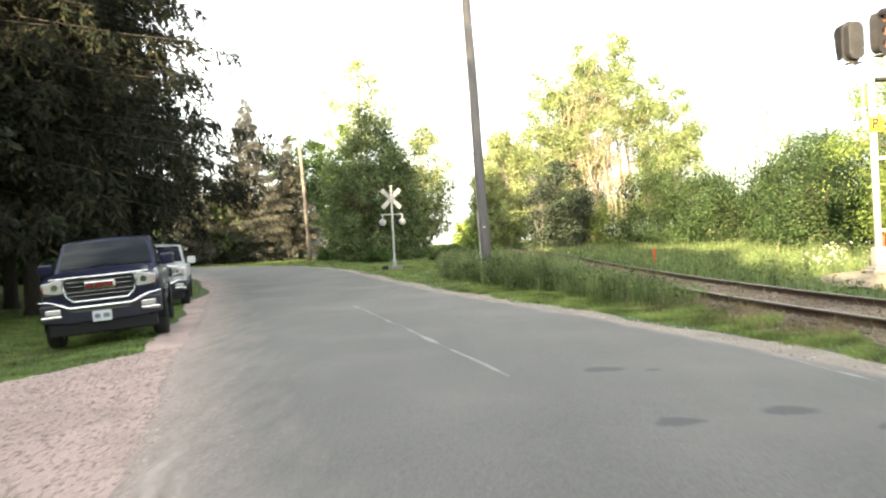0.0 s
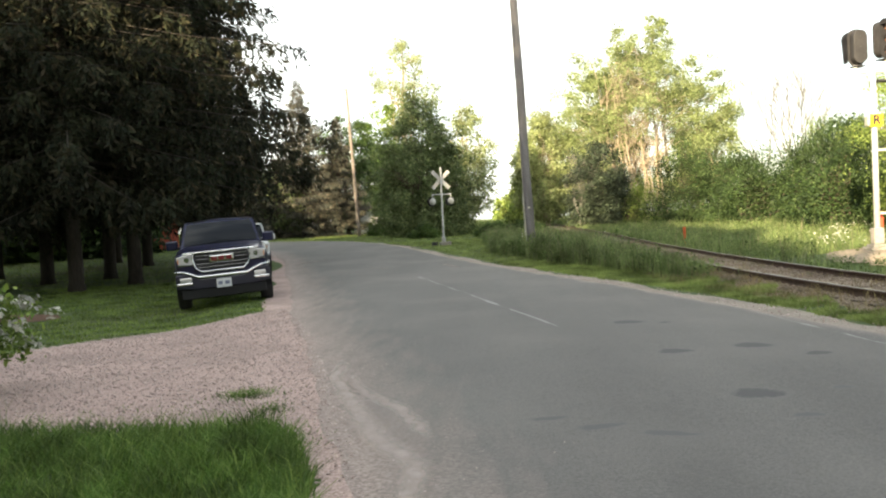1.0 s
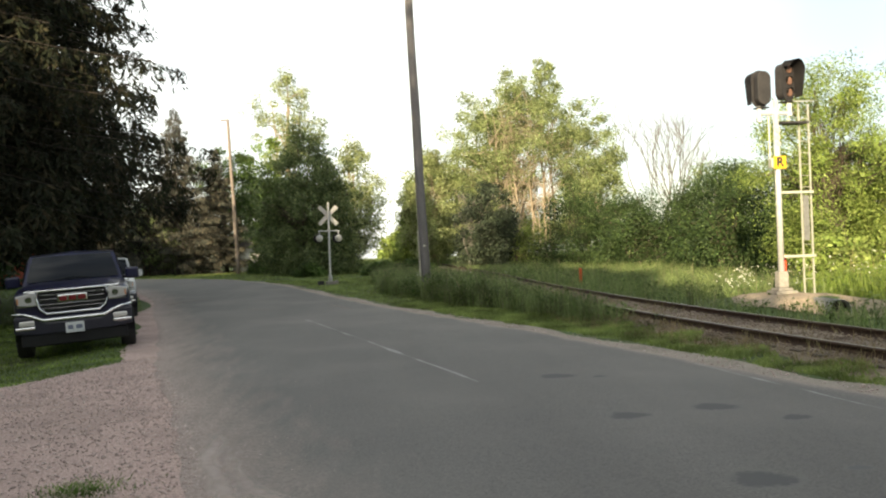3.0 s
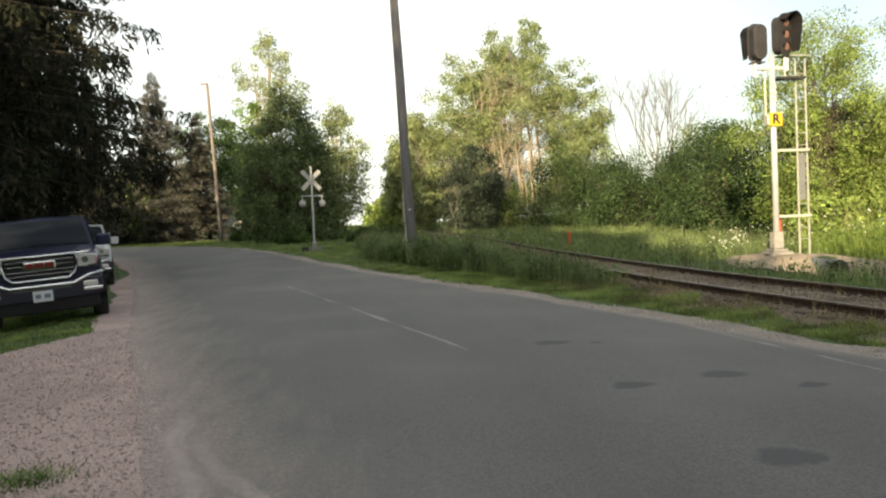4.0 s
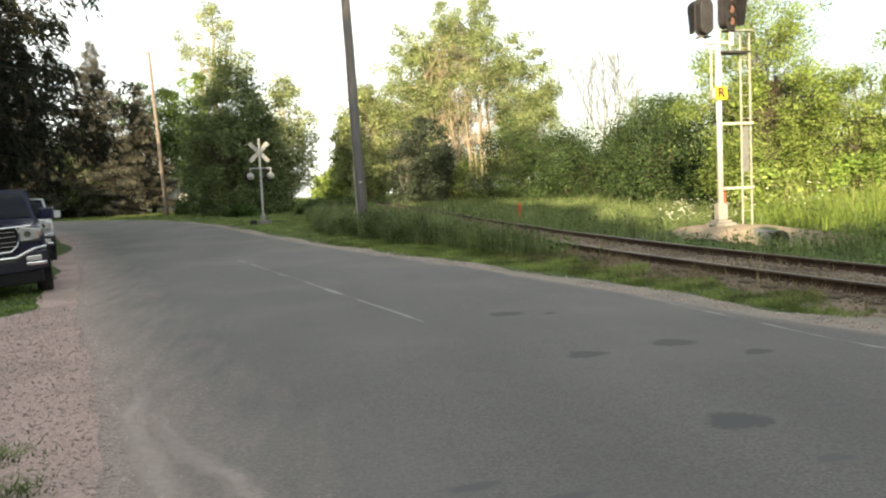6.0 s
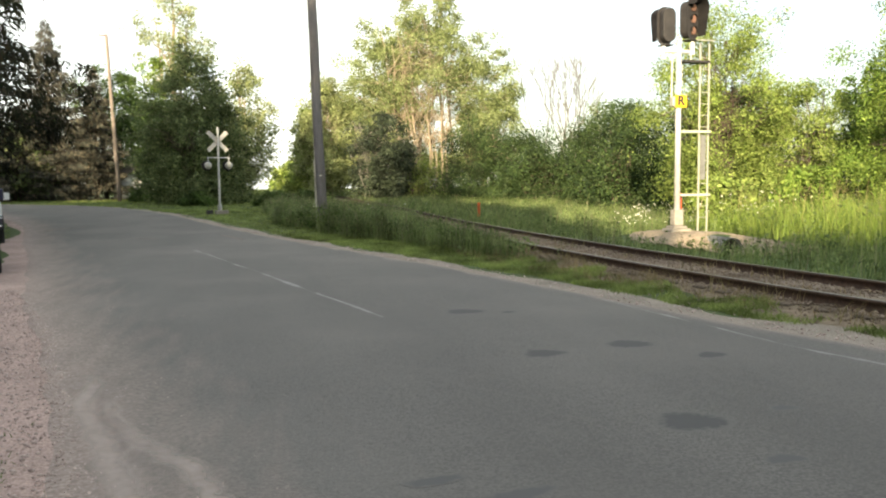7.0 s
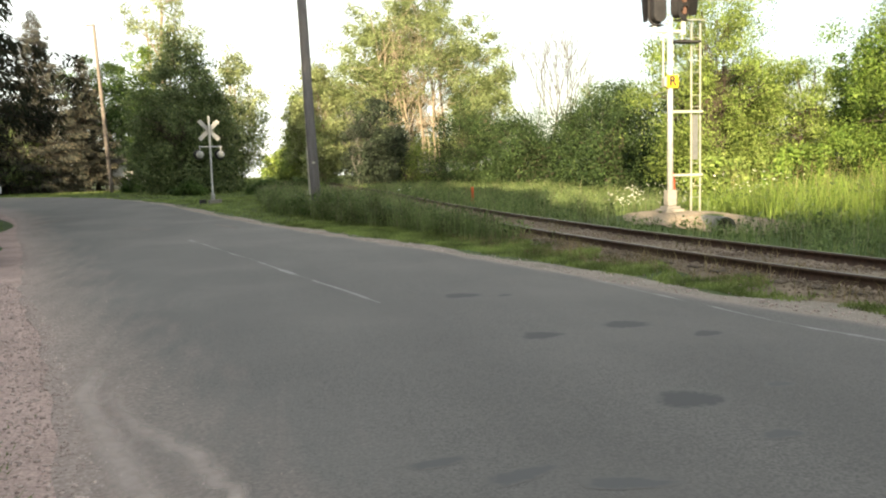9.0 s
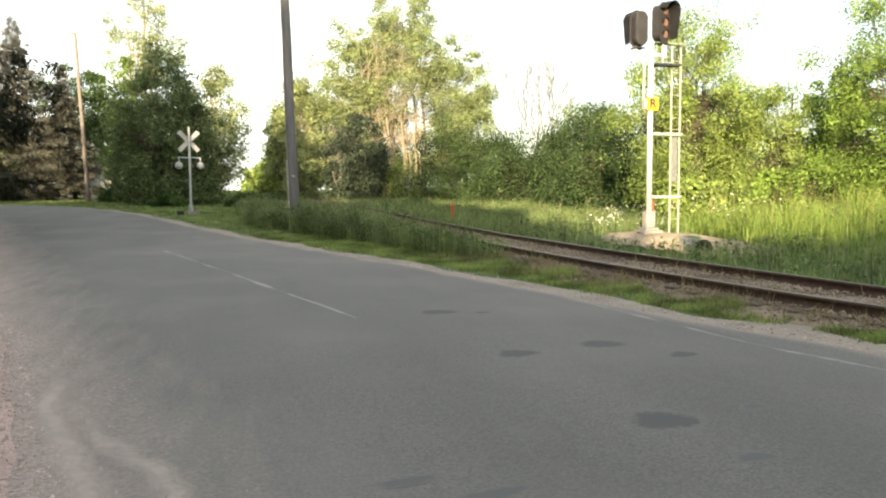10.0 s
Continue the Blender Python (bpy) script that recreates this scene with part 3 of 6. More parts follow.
M_SILT = silt()
for pts, w in (([(-1.47, 7.5), (-1.23, 6.7), (-1.16, 5.9), (-0.86, 4.95), (-0.62, 4.08), (-0.36, 3.4), (-0.13, 2.93), (-0.07, 2.49), (-0.1, 1.97), (-0.04, 1.3)], 0.40),
               ([(-1.08, 6.4), (-0.80, 5.25), (-0.46, 4.65), (-0.20, 4.0), (0.02, 3.35)], 0.30),
               ([(-6.62, 27.7), (-6.1, 29.6), (-5.3, 30.4)], 0.45),
               ([(-3.4, 24.5), (-2.9, 24.1), (-2.35, 23.5)], 0.3), ([(-0.9, 25.1), (-0.45, 23.8), (-0.1, 22.5)], 0.25)):
    line = smooth_line(pts, 60)
    line = line + np.convolve(rng.normal(0, 0.035 if len(pts) > 4 else 0.0, 64), np.ones(3) / 3, "same")[2:-2, None] * np.array([1.0, 0.3])
    taper = w * (0.55 + 0.45 * np.sin(np.linspace(0.15, 2.99, 60))) / 2
    strip = ribbon("crack", offset(line, -taper), offset(line, taper), M_SILT, 0.0142, 8, 0.0, 5)
    cols = len(strip.data.vertices) // 60
    across = 1 - np.abs(np.linspace(-1, 1, cols))
    ends = np.clip(np.minimum(np.arange(60), np.arange(60)[::-1]) / 8.0, 0, 1)
    strip.data.attributes.new("rim", "FLOAT", "POINT").data.foreach_set("value", (ends[:, None] * across[None]).ravel().astype(np.float32))
    tagged(strip, "silted crack in the asphalt", "road crack", kind="structure")


def patch_material(name, dark):
    """Bitumen that breaks up into the old asphalt towards its rim."""
    m, n, l, p = nodes_of(name)
    tc, at, no, ad, mr, mx = (n.new(k) for k in ("ShaderNodeTexCoord", "ShaderNodeAttribute", "ShaderNodeTexNoise", "ShaderNodeMath", "ShaderNodeMapRange", "ShaderNodeMixRGB"))
    at.attribute_name = "rim"
    no.inputs["Scale"].default_value, no.inputs["Detail"].default_value = 22, 6
    l.new(tc.outputs["Object"], no.inputs["Vector"])
    l.new(at.outputs["Fac"], ad.inputs[0])
    l.new(no.outputs[0], ad.inputs[1])
    mr.inputs[1].default_value, mr.inputs[2].default_value = 0.62, 1.02
    l.new(ad.outputs[0], mr.inputs[0])
    l.new(mr.outputs[0], mx.inputs[0])
    mx.inputs[1].default_value, mx.inputs[2].default_value = (0.140, 0.133, 0.125, 1), (dark, dark, dark, 1)
    l.new(mx.outputs[0], p.inputs["Base Color"])
    p.inputs["Roughness"].default_value = 0.85
    return m


M_PATCH, M_FAINT = patch_material("bitumen_patch", 0.076), patch_material("faint_bitumen_stain", 0.104)


def patch(x, y, a, b, turn, mat=None):
    """An irregular oval of dark bitumen."""
    bm = bmesh.new()
    r = random.Random(int(x * 100))
    jit = [1 + 0.10 * math.sin(3 * k * math.pi / 20 + x) + r.uniform(-0.11, 0.11) for k in range(40)]
    rings, rim = [], []
    for s, w in ((1.25, 0.0), (1.0, 0.32), (0.7, 0.62), (0.35, 0.75), (0.05, 0.8)):
        ring = []
        for k in range(40):
            t = k * math.pi / 20
            u, v = a * 0.92 * s * jit[k] * math.cos(t), b * 0.85 * s * jit[k] * math.sin(t)
            px, py = x + u * math.cos(turn) - v * math.sin(turn), y + u * math.sin(turn) + v * math.cos(turn)
            ring.append(bm.verts.new((px, py, top(px, py) + 0.0138)))
            rim.append(w)
        rings.append(ring)
    for q, o in zip(rings, rings[1:]):
        for k in range(40):
            bm.faces.new((q[k], q[(k + 1) % 40], o[(k + 1) % 40], o[k]))
    bm.faces.new(rings[-1])
    ob = part("road_patch", bm, mat or M_PATCH)
    ob.data.attributes.new("rim", "FLOAT", "POINT").data.foreach_set("value", np.array(rim, np.float32))
    return tagged(ob, "dark bitumen patch on the asphalt", "road patch", "patches on the road", "structure")


for x, y, a, b, t in ((2.52, 9.23, 0.24, 0.20, 0), (3.02, 9.05, 0.09, 0.07, 0), (2.58, 6.73, 0.19, 0.17, 0.2), (3.51, 6.9, 0.23, 0.19, 0), (3.98, 6.25, 0.15, 0.12, 0.3), (2.73, 4.48, 0.24, 0.21, 0)):
    patch(x, y, a, b, t)
for x, y, a, b, t in ((2.85, 3.72, 0.12, 0.07, 0), (1.25, 3.6, 0.20, 0.08, 0.3), (1.7, 3.35, 0.22, 0.08, -0.3), (3.5, 4.6, 0.1, 0.06, 0), (0.9, 3.9, 0.16, 0.06, 0.2)):
    patch(x, y, a, b, t, M_FAINT)


# ---------------------------------------------------------------- railway
def railway():
    track = empty("railway_track")
    ys = np.concatenate([np.arange(-13, 60, 0.5), np.arange(60, 400, 6.0)])
    xc = track_x(ys)
    railz = np.array([top(x, y) for x, y in zip(xc, ys)]) + 0.152 - 0.012 * ease(ys, 10, 20)
    # bed of ballast
    prof = [(-1.15, -0.32), (-1.0, -0.195), (-0.86, -0.165), (-0.6, -0.145), (-0.35, -0.142), (0, -0.138), (0.35, -0.142), (0.6, -0.145), (0.86, -0.165), (1.0, -0.195), (1.2, -0.32)]
    v = np.array([[(x + u, y, z + w + 0.012 * math.sin(y * 3.1 + u * 5)) for u, w in prof] for x, y, z in zip(xc, ys, railz)])
    m, n = v.shape[:2]
    i = (np.arange(m - 1)[:, None] * n + np.arange(n - 1)[None]).ravel()
    soup("ballast_bed", v.reshape(-1, 3), np.stack([i, i + 1, i + n + 1, i + n], 1), M_BALLAST, track, True)
    # rails: foot, web, head
    prof = [(-0.07, -0.17), (0.07, -0.17), (0.07, -0.155), (0.012, -0.135), (0.012, -0.045), (0.036, -0.038), (0.036, -0.006), (0.028, 0.0), (-0.028, 0.0), (-0.036, -0.006), (-0.036, -0.038), (-0.012, -0.045), (-0.012, -0.135), (-0.07, -0.155)]
    k = len(prof)
    for side in (-0.755, 0.755):
        v = np.array([[(x + side + u, y, z + w) for u, w in prof] for x, y, z in zip(xc, ys, railz)])
        i, j = np.meshgrid(np.arange(m - 1), np.arange(k), indexing="ij")
        f = np.stack([i * k + j, i * k + (j + 1) % k, (i + 1) * k + (j + 1) % k, (i + 1) * k + j], -1).reshape(-1, 4)
        ob = soup("rail", v.reshape(-1, 3), f, M_RAIL, track)
        ob.data.materials.append(M_RAILTOP)
        mi = np.where(f[:, 0] % k == 7, 1, 0).astype(np.int32)
        ob.data.polygons.foreach_set("material_index", mi)
    bm = bmesh.new()
    box(bm, -1.08, 1.08, -0.11, 0.11, -0.14, 0.0, 0.012)
    me = bpy.data.meshes.new("tie")
    bm.to_mesh(me)
    bm.free()
    me.materials.append(M_TIE)
    for n, y in enumerate(np.arange(-4, 62, 0.54)):
        x = float(track_x(y))
        yaw = math.atan2(float(track_x(y + 0.5)) - float(track_x(y - 0.5)), 1.0)
        t = new("tie", me)
        t.matrix_basis = Matrix.Translation((x + random.uniform(-0.04, 0.04), y, float(np.interp(y, ys, railz)) - 0.165 + 0.022 + random.uniform(-0.012, 0.008))) @ Euler((0, 0, -yaw + random.uniform(-0.02, 0.02))).to_matrix().to_4x4()
        t.parent = track
    return tagged(track, "rusty single railway track on weathered ties and ballast", "railway track", kind="structure")


railway()
n = 9000
py = rng.uniform(2, 32, n)
px = track_x(py) + rng.uniform(-1.0, 1.0, n)
ob = pebbles("track_ballast", px, py, rng.uniform(0.018, 0.042, n), M_BALLAST, "grey-brown ballast stones between the rails")
ob.location.z = 0.008


# ---------------------------------------------------------------- posts, signals
def utility_pole(x, y, h, r0, r1, mat, lean, label, arm=False):
    z = top(x, y)
    p = empty("utility_pole", pose(x, y, z, lean[0], lean[1], 0))
    bm = bmesh.new()
    pts = [(0.012 * math.sin(k * 1.3), 0.012 * math.cos(k * 0.9), -0.3 + (h + 0.3) * k / 12) for k in range(13)]
    tube(bm, pts, [r0 + (r1 - r0) * k / 12 for k in range(13)], 14)
    part("shaft", bm, mat, p, smooth=True)
    if arm:
        part("crossarm", boxed(-0.5, 0.1, -0.05, 0.05, h - 0.12, h - 0.02, bevel=0.01), mat, p)
        for u in (-0.42, -0.2):
            part("insulator", rod((u, 0, h - 0.02), (u, 0, h + 0.12), 0.035, 8, 0.02), M_CONCRETE, p)
        part("bracket", boxed(-0.25, -0.1, -0.03, 0.03, h - 2.95, h - 2.85), M_GALV, p)
    else:
        part("ground_wire", rod((-r0 - 0.004, -0.03, 0.0), (-r1 - 0.006, -0.02, h), 0.012, 6), M_GALV, p)
        part("guard", rod((-r0 - 0.012, -0.03, 0.05), (-r0 - 0.008, -0.028, 2.3), 0.028, 8), M_GALV, p)
        part("tag", boxed(-0.04, 0.04, -r0 - 0.012, -r0 + 0.02, 1.75, 1.81), M_GALV, p)
    return tagged(p, label, "utility pole")


utility_pole(2.38, 26.25, 12.5, 0.165, 0.125, M_POLE, (0, -1.6), "tall grey weathered wooden utility pole in weeds")
utility_pole(-8.85, 61.2, 11.75, 0.155, 0.10, M_POLEPALE, (0, -2.3), "pale leaning wooden utility pole across the road", True)


def wire(name, a, b, sag, r=0.012):
    bm = bmesh.new()
    pts = [Vector(a).lerp(Vector(b), k / 16) - Vector((0, 0, sag * 4 * (k / 16) * (1 - k / 16))) for k in range(17)]
    tube(bm, pts, [r] * 17, 5)
    return tagged(part(name, bm, M_BLACK), "thin dark overhead service wire", "wire")


wire("overhead_wire", (-9.3, 61.2, 9.6), (-40, 66, 7.0), 0.8, 0.02)


def crossing_signal(x, y):
    z = top(x, y)
    s = empty("crossing_signal", pose(x, y, z, 0, 0, 14))
    part("base", boxed(-0.2, 0.2, -0.2, 0.2, -0.1, 0.18, bevel=0.03), M_CONCRETE, s)
    part("case", boxed(-0.58, -0.33, -0.2, 0.2, -0.05, 0.20, bevel=0.02), M_SIGNALBACK, s)
    part("case", boxed(0.22, 0.36, -0.15, 0.15, -0.05, 0.20, bevel=0.02), M_CONCRETE, s)
    bm = bmesh.new()
    tube(bm, [(0, 0, 0.1), (0, 0, 0.42), (0, 0, 0.46), (0, 0, 0.50), (0, 0, 3.85)], [0.105, 0.095, 0.065, 0.050, 0.048], 14)
    part("mast", bm, M_DULL, s, smooth=True)
    part("cap", rod((0, 0, 3.85), (0, 0, 3.90), 0.07, 12, 0.03), M_ALU, s)
    for a in (45, -45):
        bm = bmesh.new()
        box(bm, -0.60, 0.60, -0.008, 0.008, -0.098, 0.098, 0.004)
        bmesh.ops.rotate(bm, verts=bm.verts, cent=(0, 0, 0), matrix=Euler((0, radians(a), 0)).to_matrix())
        bmesh.ops.translate(bm, verts=bm.verts, vec=(0, 0.085 if a > 0 else 0.105, 3.28))
        part("crossbuck_blade", bm, M_WHITEPAINT, s, "pale grey back of a crossbuck blade")
    part("light_arm", rod((-0.5, 0, 2.55), (0.5, 0, 2.55), 0.03, 10), M_ALU, s)
    for u in (-0.46, 0.46):
        lamp = part("flasher", rod((u, 0.02, 2.2), (u, 0.26, 2.2), 0.15, 18, 0.165), M_SIGNALBACK, s, smooth=False)
        bm = bmesh.new()
        bmesh.ops.create_uvsphere(bm, u_segments=16, v_segments=10, radius=0.17)
        for v in bm.verts:
            v.co = Vector((u + v.co.x, 0.02 + v.co.y * (0.75 if v.co.y < 0 else 0.1), 2.2 + v.co.z))
        part("housing", bm, M_DULL, lamp, "dull silver rounded lamp housing", True)
        part("background_disc", rod((u, 0.255, 2.2), (u, 0.27, 2.2), 0.235, 24), M_SIGNALBACK, lamp)
        part("drop", rod((u, 0, 2.55), (u, 0, 2.36), 0.025, 8), M_ALU, lamp)
    return tagged(s, "silver railway crossbuck mast with two flashing lamps", "crossing signal")


crossing_signal(-1.2, 37.5)


def letters(text, size, m, mat, parent):
    cu = bpy.data.curves.new("letter", "FONT")
    cu.body, cu.size, cu.extrude, cu.align_x, cu.align_y = text, size, 0.003, "CENTER", "CENTER"
    cu.offset = 0.010
    tmp = new("letter", cu)
    me = bpy.data.meshes.new_from_object(tmp.evaluated_get(bpy.context.evaluated_depsgraph_get()))
    bpy.data.objects.remove(tmp)
    me.materials.clear()
    me.materials.append(mat)
    ob = new("letter", me)
    ob.matrix_basis = m
    ob.parent = parent
    return ob


def oval(w, h, n=24):
    """A tall plate: straight sides, round top and bottom."""
    r = w / 2
    return [(r * math.cos(t), (h / 2 - r) + r * math.sin(t)) for t in np.linspace(0, math.pi, n)] + [(r * math.cos(t), -(h / 2 - r) + r * math.sin(t)) for t in np.linspace(math.pi, 2 * math.pi, n)]


def signal_head(mast, m):
    """Three lamps one over another: round-topped housing, background plate, deep open shroud and short hoods."""
    head = part("signal_head", prism(oval(0.50, 1.06), "y", -0.012, 0.012), M_SIGNALBACK, mast)
    head.matrix_basis = m
    part("housing", prism(oval(0.40, 0.94), "y", 0.013, 0.25, 0.02), M_SIGNALBACK, head)
    for z in (0.30, 0.0, -0.30):
        bm = bmesh.new()
        n = 18
        ring = []
        for d, r in ((-0.014, 0.115), (-0.09, 0.12)):
            ring.append([bm.verts.new((r * math.cos(t), d, z + r * math.sin(t))) for t in np.linspace(-0.3, math.pi + 0.3, n)])
        for k in range(n - 1):
            bm.faces.new((ring[0][k], ring[0][k + 1], ring[1][k + 1], ring[1][k]))
        bmesh.ops.solidify(bm, geom=list(bm.faces), thickness=0.006)
        part("hood", bm, M_SIGNALBACK, head)
        part("lens", rod((0, -0.02, z), (0, -0.05, z), 0.10, 18), M_CLEARLENS, head)
        part("rivet", boxed(-0.015, 0.015, 0.252, 0.258, z - 0.015, z + 0.015), M_BLACK, head)
    # shroud: the right and upper rim of the plate, drawn forward
    bm = bmesh.new()
    r, h = 0.245, 1.04
    rim = [(r, -h / 2 + 0.10)] + [(r * math.cos(t), h / 2 - r + r * math.sin(t)) for t in np.linspace(0, math.pi * 0.92, 22)]
    back = [bm.verts.new((u, -0.012, w)) for u, w in rim]
    front = [bm.verts.new((u * 0.98, -0.34 + (0.10 if k == 0 else 0.0) + 0.012 * max(0, k - 14), w * 0.99)) for k, (u, w) in enumerate(rim)]
    for k in range(len(back) - 1):
        bm.faces.new((back[k], back[k + 1], front[k + 1], front[k]))
    bmesh.ops.solidify(bm, geom=list(bm.faces), thickness=0.008)
    part("shroud", bm, M_SIGNALBACK, head)
    part("bottom_plate", boxed(-0.16, 0.16, -0.10, 0.20, -0.55, -0.52), M_SIGNALBACK, head)
    return head


def rail_signal(x, y):
    z = top(x, y)
    s = empty("railway_signal", pose(x, y, z, 0, 0, 0))
    part("base", boxed(-0.27, 0.27, -0.27, 0.27, -0.2, 0.09, bevel=0.03), M_CONCRETE, s)
    part("base_plate", boxed(-0.19, 0.19, -0.19, 0.19, 0.09, 0.15, bevel=0.02), M_CONCRETE, s)
    part("junction_box", boxed(-0.125, 0.125, -0.12, 0.12, 0.15, 0.56, bevel=0.03), M_CONCRETE, s, "grey-white cast junction box")
    bm = bmesh.new()
    tube(bm, [(0, 0, 0.5), (0, 0, 4.75)], [0.075, 0.064], 16)
    part("mast", bm, M_ALU, s, smooth=True)
    part("plate", boxed(-0.155, 0.155, -0.125, -0.115, 3.07, 3.38), M_YELLOW, s, "yellow plate with a black letter")
    letters("R", 0.31, pose(0.0, -0.130, 3.225, 90, 0, 0), M_BLACK, s)
    part("clamp", boxed(-0.20, -0.08, -0.10, 0.08, 3.10, 3.34, bevel=0.01), M_GALV, s)
    # lamp heads: one faces away, one towards the lens
    signal_head(s, pose(-0.34, 0.10, 5.06, 0, 0, 185) @ Matrix.Scale(0.88, 4))
    signal_head(s, pose(0.33, -0.04, 5.23, 0, 0, 26) @ Matrix.Scale(0.95, 4))
    part("head_bracket", rod((-0.40, 0.0, 4.44), (0.36, 0.0, 4.44), 0.045, 10), M_ALU, s)
    part("head_post", rod((-0.40, 0.05, 4.25), (-0.40, 0.05, 4.62), 0.06, 10), M_ALU, s)
    part("head_post", rod((0.36, 0.0, 4.38), (0.36, 0.0, 4.68), 0.06, 10), M_ALU, s)
    part("conduit", rod((-0.16, 0.05, 4.4), (-0.16, 0.05, 3.3), 0.022, 8), M_GALV, s)
    # mast number, kept as bars
    for k in range(3):
        part("number_bar", boxed(-0.05, 0.05, -0.092, -0.080, 3.95 - k * 0.16, 4.06 - k * 0.16), M_WHITEPAINT, s)
    # ladder with its stays, platform and safety panel
    lad = empty("ladder", pose(0.66, 0.12, 0, 0, 0, 18))
    lad.parent = s
    for u in (-0.0, 0.33):
        part("stile", boxed(u - 0.022, u + 0.022, -0.012, 0.012, -0.05, 4.7), M_GALV, lad)
    for k in range(15):
        part("rung", rod((0, 0, 0.35 + k * 0.285), (0.33, 0, 0.35 + k * 0.285), 0.009, 6), M_GALV, lad)
    for zz in (0.92, 2.50):
        part("stay", boxed(0.05, 0.95, 0.05, 0.12, zz - 0.03, zz + 0.03), M_GALV, s)
    part("platform", boxed(0.08, 0.80, -0.10, 0.20, 4.18, 4.23), M_SIGNALBACK, s)
    part("rail_post", rod((0.28, -0.08, 4.2), (0.28, -0.08, 4.75), 0.014, 6), M_GALV, s)
    part("rail_bar", rod((0.28, -0.1, 4.72), (0.93, -0.1, 4.72), 0.014, 6), M_GALV, s)
    part("ladder_guard", boxed(0.02, 0.20, -0.045, -0.02, 1.30, 2.42, bevel=0.006), M_PANEL, lad, "grey sheet panel closing the ladder")
    return tagged(s, "silver railway signal mast with two black heads and a ladder", "railway signal")


rail_signal(10.42, 18.0)


def marker(name, x, y, h, w, mat, label):
    z = top(x, y)
    bm = bmesh.new()
    box(bm, x - w, x + w, y - 0.02, y + 0.02, z - 0.1, z + h, 0.008)
    return tagged(part(name, bm, mat), label, "marker post")


marker("marker_post", 10.68, 18.35, 0.95, 0.065, M_REDPOST, "red plastic marker post behind the signal base")
marker("marker_stake", 8.55, 29.2, 0.72, 0.05, M_ORANGE, "orange marker stake standing in tall grass")


def culvert(x, y):
    c = empty("culvert_pipe", pose(x, y, top(x, y) + 0.12, 0, 0, -4))
    bm = bmesh.new()
    rings = []
    for k in range(49):
        rings.append((k * 0.024, 0.23 + 0.012 * math.sin(k * math.pi / 2)))
    n = 28
    vs = [[bm.verts.new((r * math.cos(t * 2 * math.pi / n), u, r * math.sin(t * 2 * math.pi / n))) for t in range(n)] for u, r in rings]
    for a, b in zip(vs, vs[1:]):
        for t in range(n):
            bm.faces.new((a[t], a[(t + 1) % n], b[(t + 1) % n], b[t]))
    bmesh.ops.solidify(bm, geom=list(bm.faces), thickness=0.012)
    part("pipe", bm, M_CULVERT, c, smooth=True)
    # dark disc set in the pipe to stand in for its shaded hollow
    part("silt_plug", rod((0, 0.16, 0), (0, 0.30, 0), 0.225, 20), M_PIPESHADE, c, "dark disc standing in for shade inside the pipe")
    return tagged(c, "grey corrugated metal culvert pipe in sandy soil", "culvert")


culvert(10.32, 15.45)


def dirt_patch(pts, label, mat=M_SAND, lift=0.002):
    bm = bmesh.new()
    line = smooth_line(pts + pts[:1], 60)[:-1]
    c = line.mean(0)
    cv = bm.verts.new((c[0], c[1], top(*c) + lift))
    vs = [bm.verts.new((x + random.uniform(-0.06, 0.06), y + random.uniform(-0.06, 0.06), 0)) for x, y in line]
    mid = [bm.verts.new(((v.co.x + c[0]) / 2, (v.co.y + c[1]) / 2, 0)) for v in vs]
    for v in vs + mid:
        v.co.z = top(v.co.x, v.co.y) + lift
    n = len(vs)
    for i in range(n):
        bm.faces.new((vs[i], vs[(i + 1) % n], mid[(i + 1) % n], mid[i]))
        bm.faces.new((mid[i], mid[(i + 1) % n], cv))
    return tagged(part("bare_earth", bm, mat, smooth=True), label, "bare earth", kind="structure")


dirt_patch([(8.9, 17.0), (9.6, 15.6), (10.6, 15.0), (12.0, 14.9), (12.7, 15.8), (12.4, 17.0), (11.2, 18.0), (10.4, 19.0), (9.3, 18.4)], "sandy bare earth round the signal and culvert", M_SAND, 0.03)
yy = np.arange(3.0, 14.5, 0.15)
tagged(ribbon("bare_earth", np.stack([track_x(yy) - 1.5 - 0.2 * np.sin(yy * 1.7), yy], 1), np.stack([track_x(yy) - 0.8, yy], 1), M_TRACKSIDE, 0.002, 6, 0.12, 9), "dry sandy earth beside the near rail", "bare earth", kind="structure")
dirt_patch([(-13, 13.5), (-10.5, 13.8), (-8.8, 14.6), (-10, 15.8), (-13.5, 15.4)], "brown needle litter under the spruces", surface("needle_litter", (0.10, 0.055, 0.035), (0.18, 0.105, 0.07), 9, 0.95, bump=0.5))


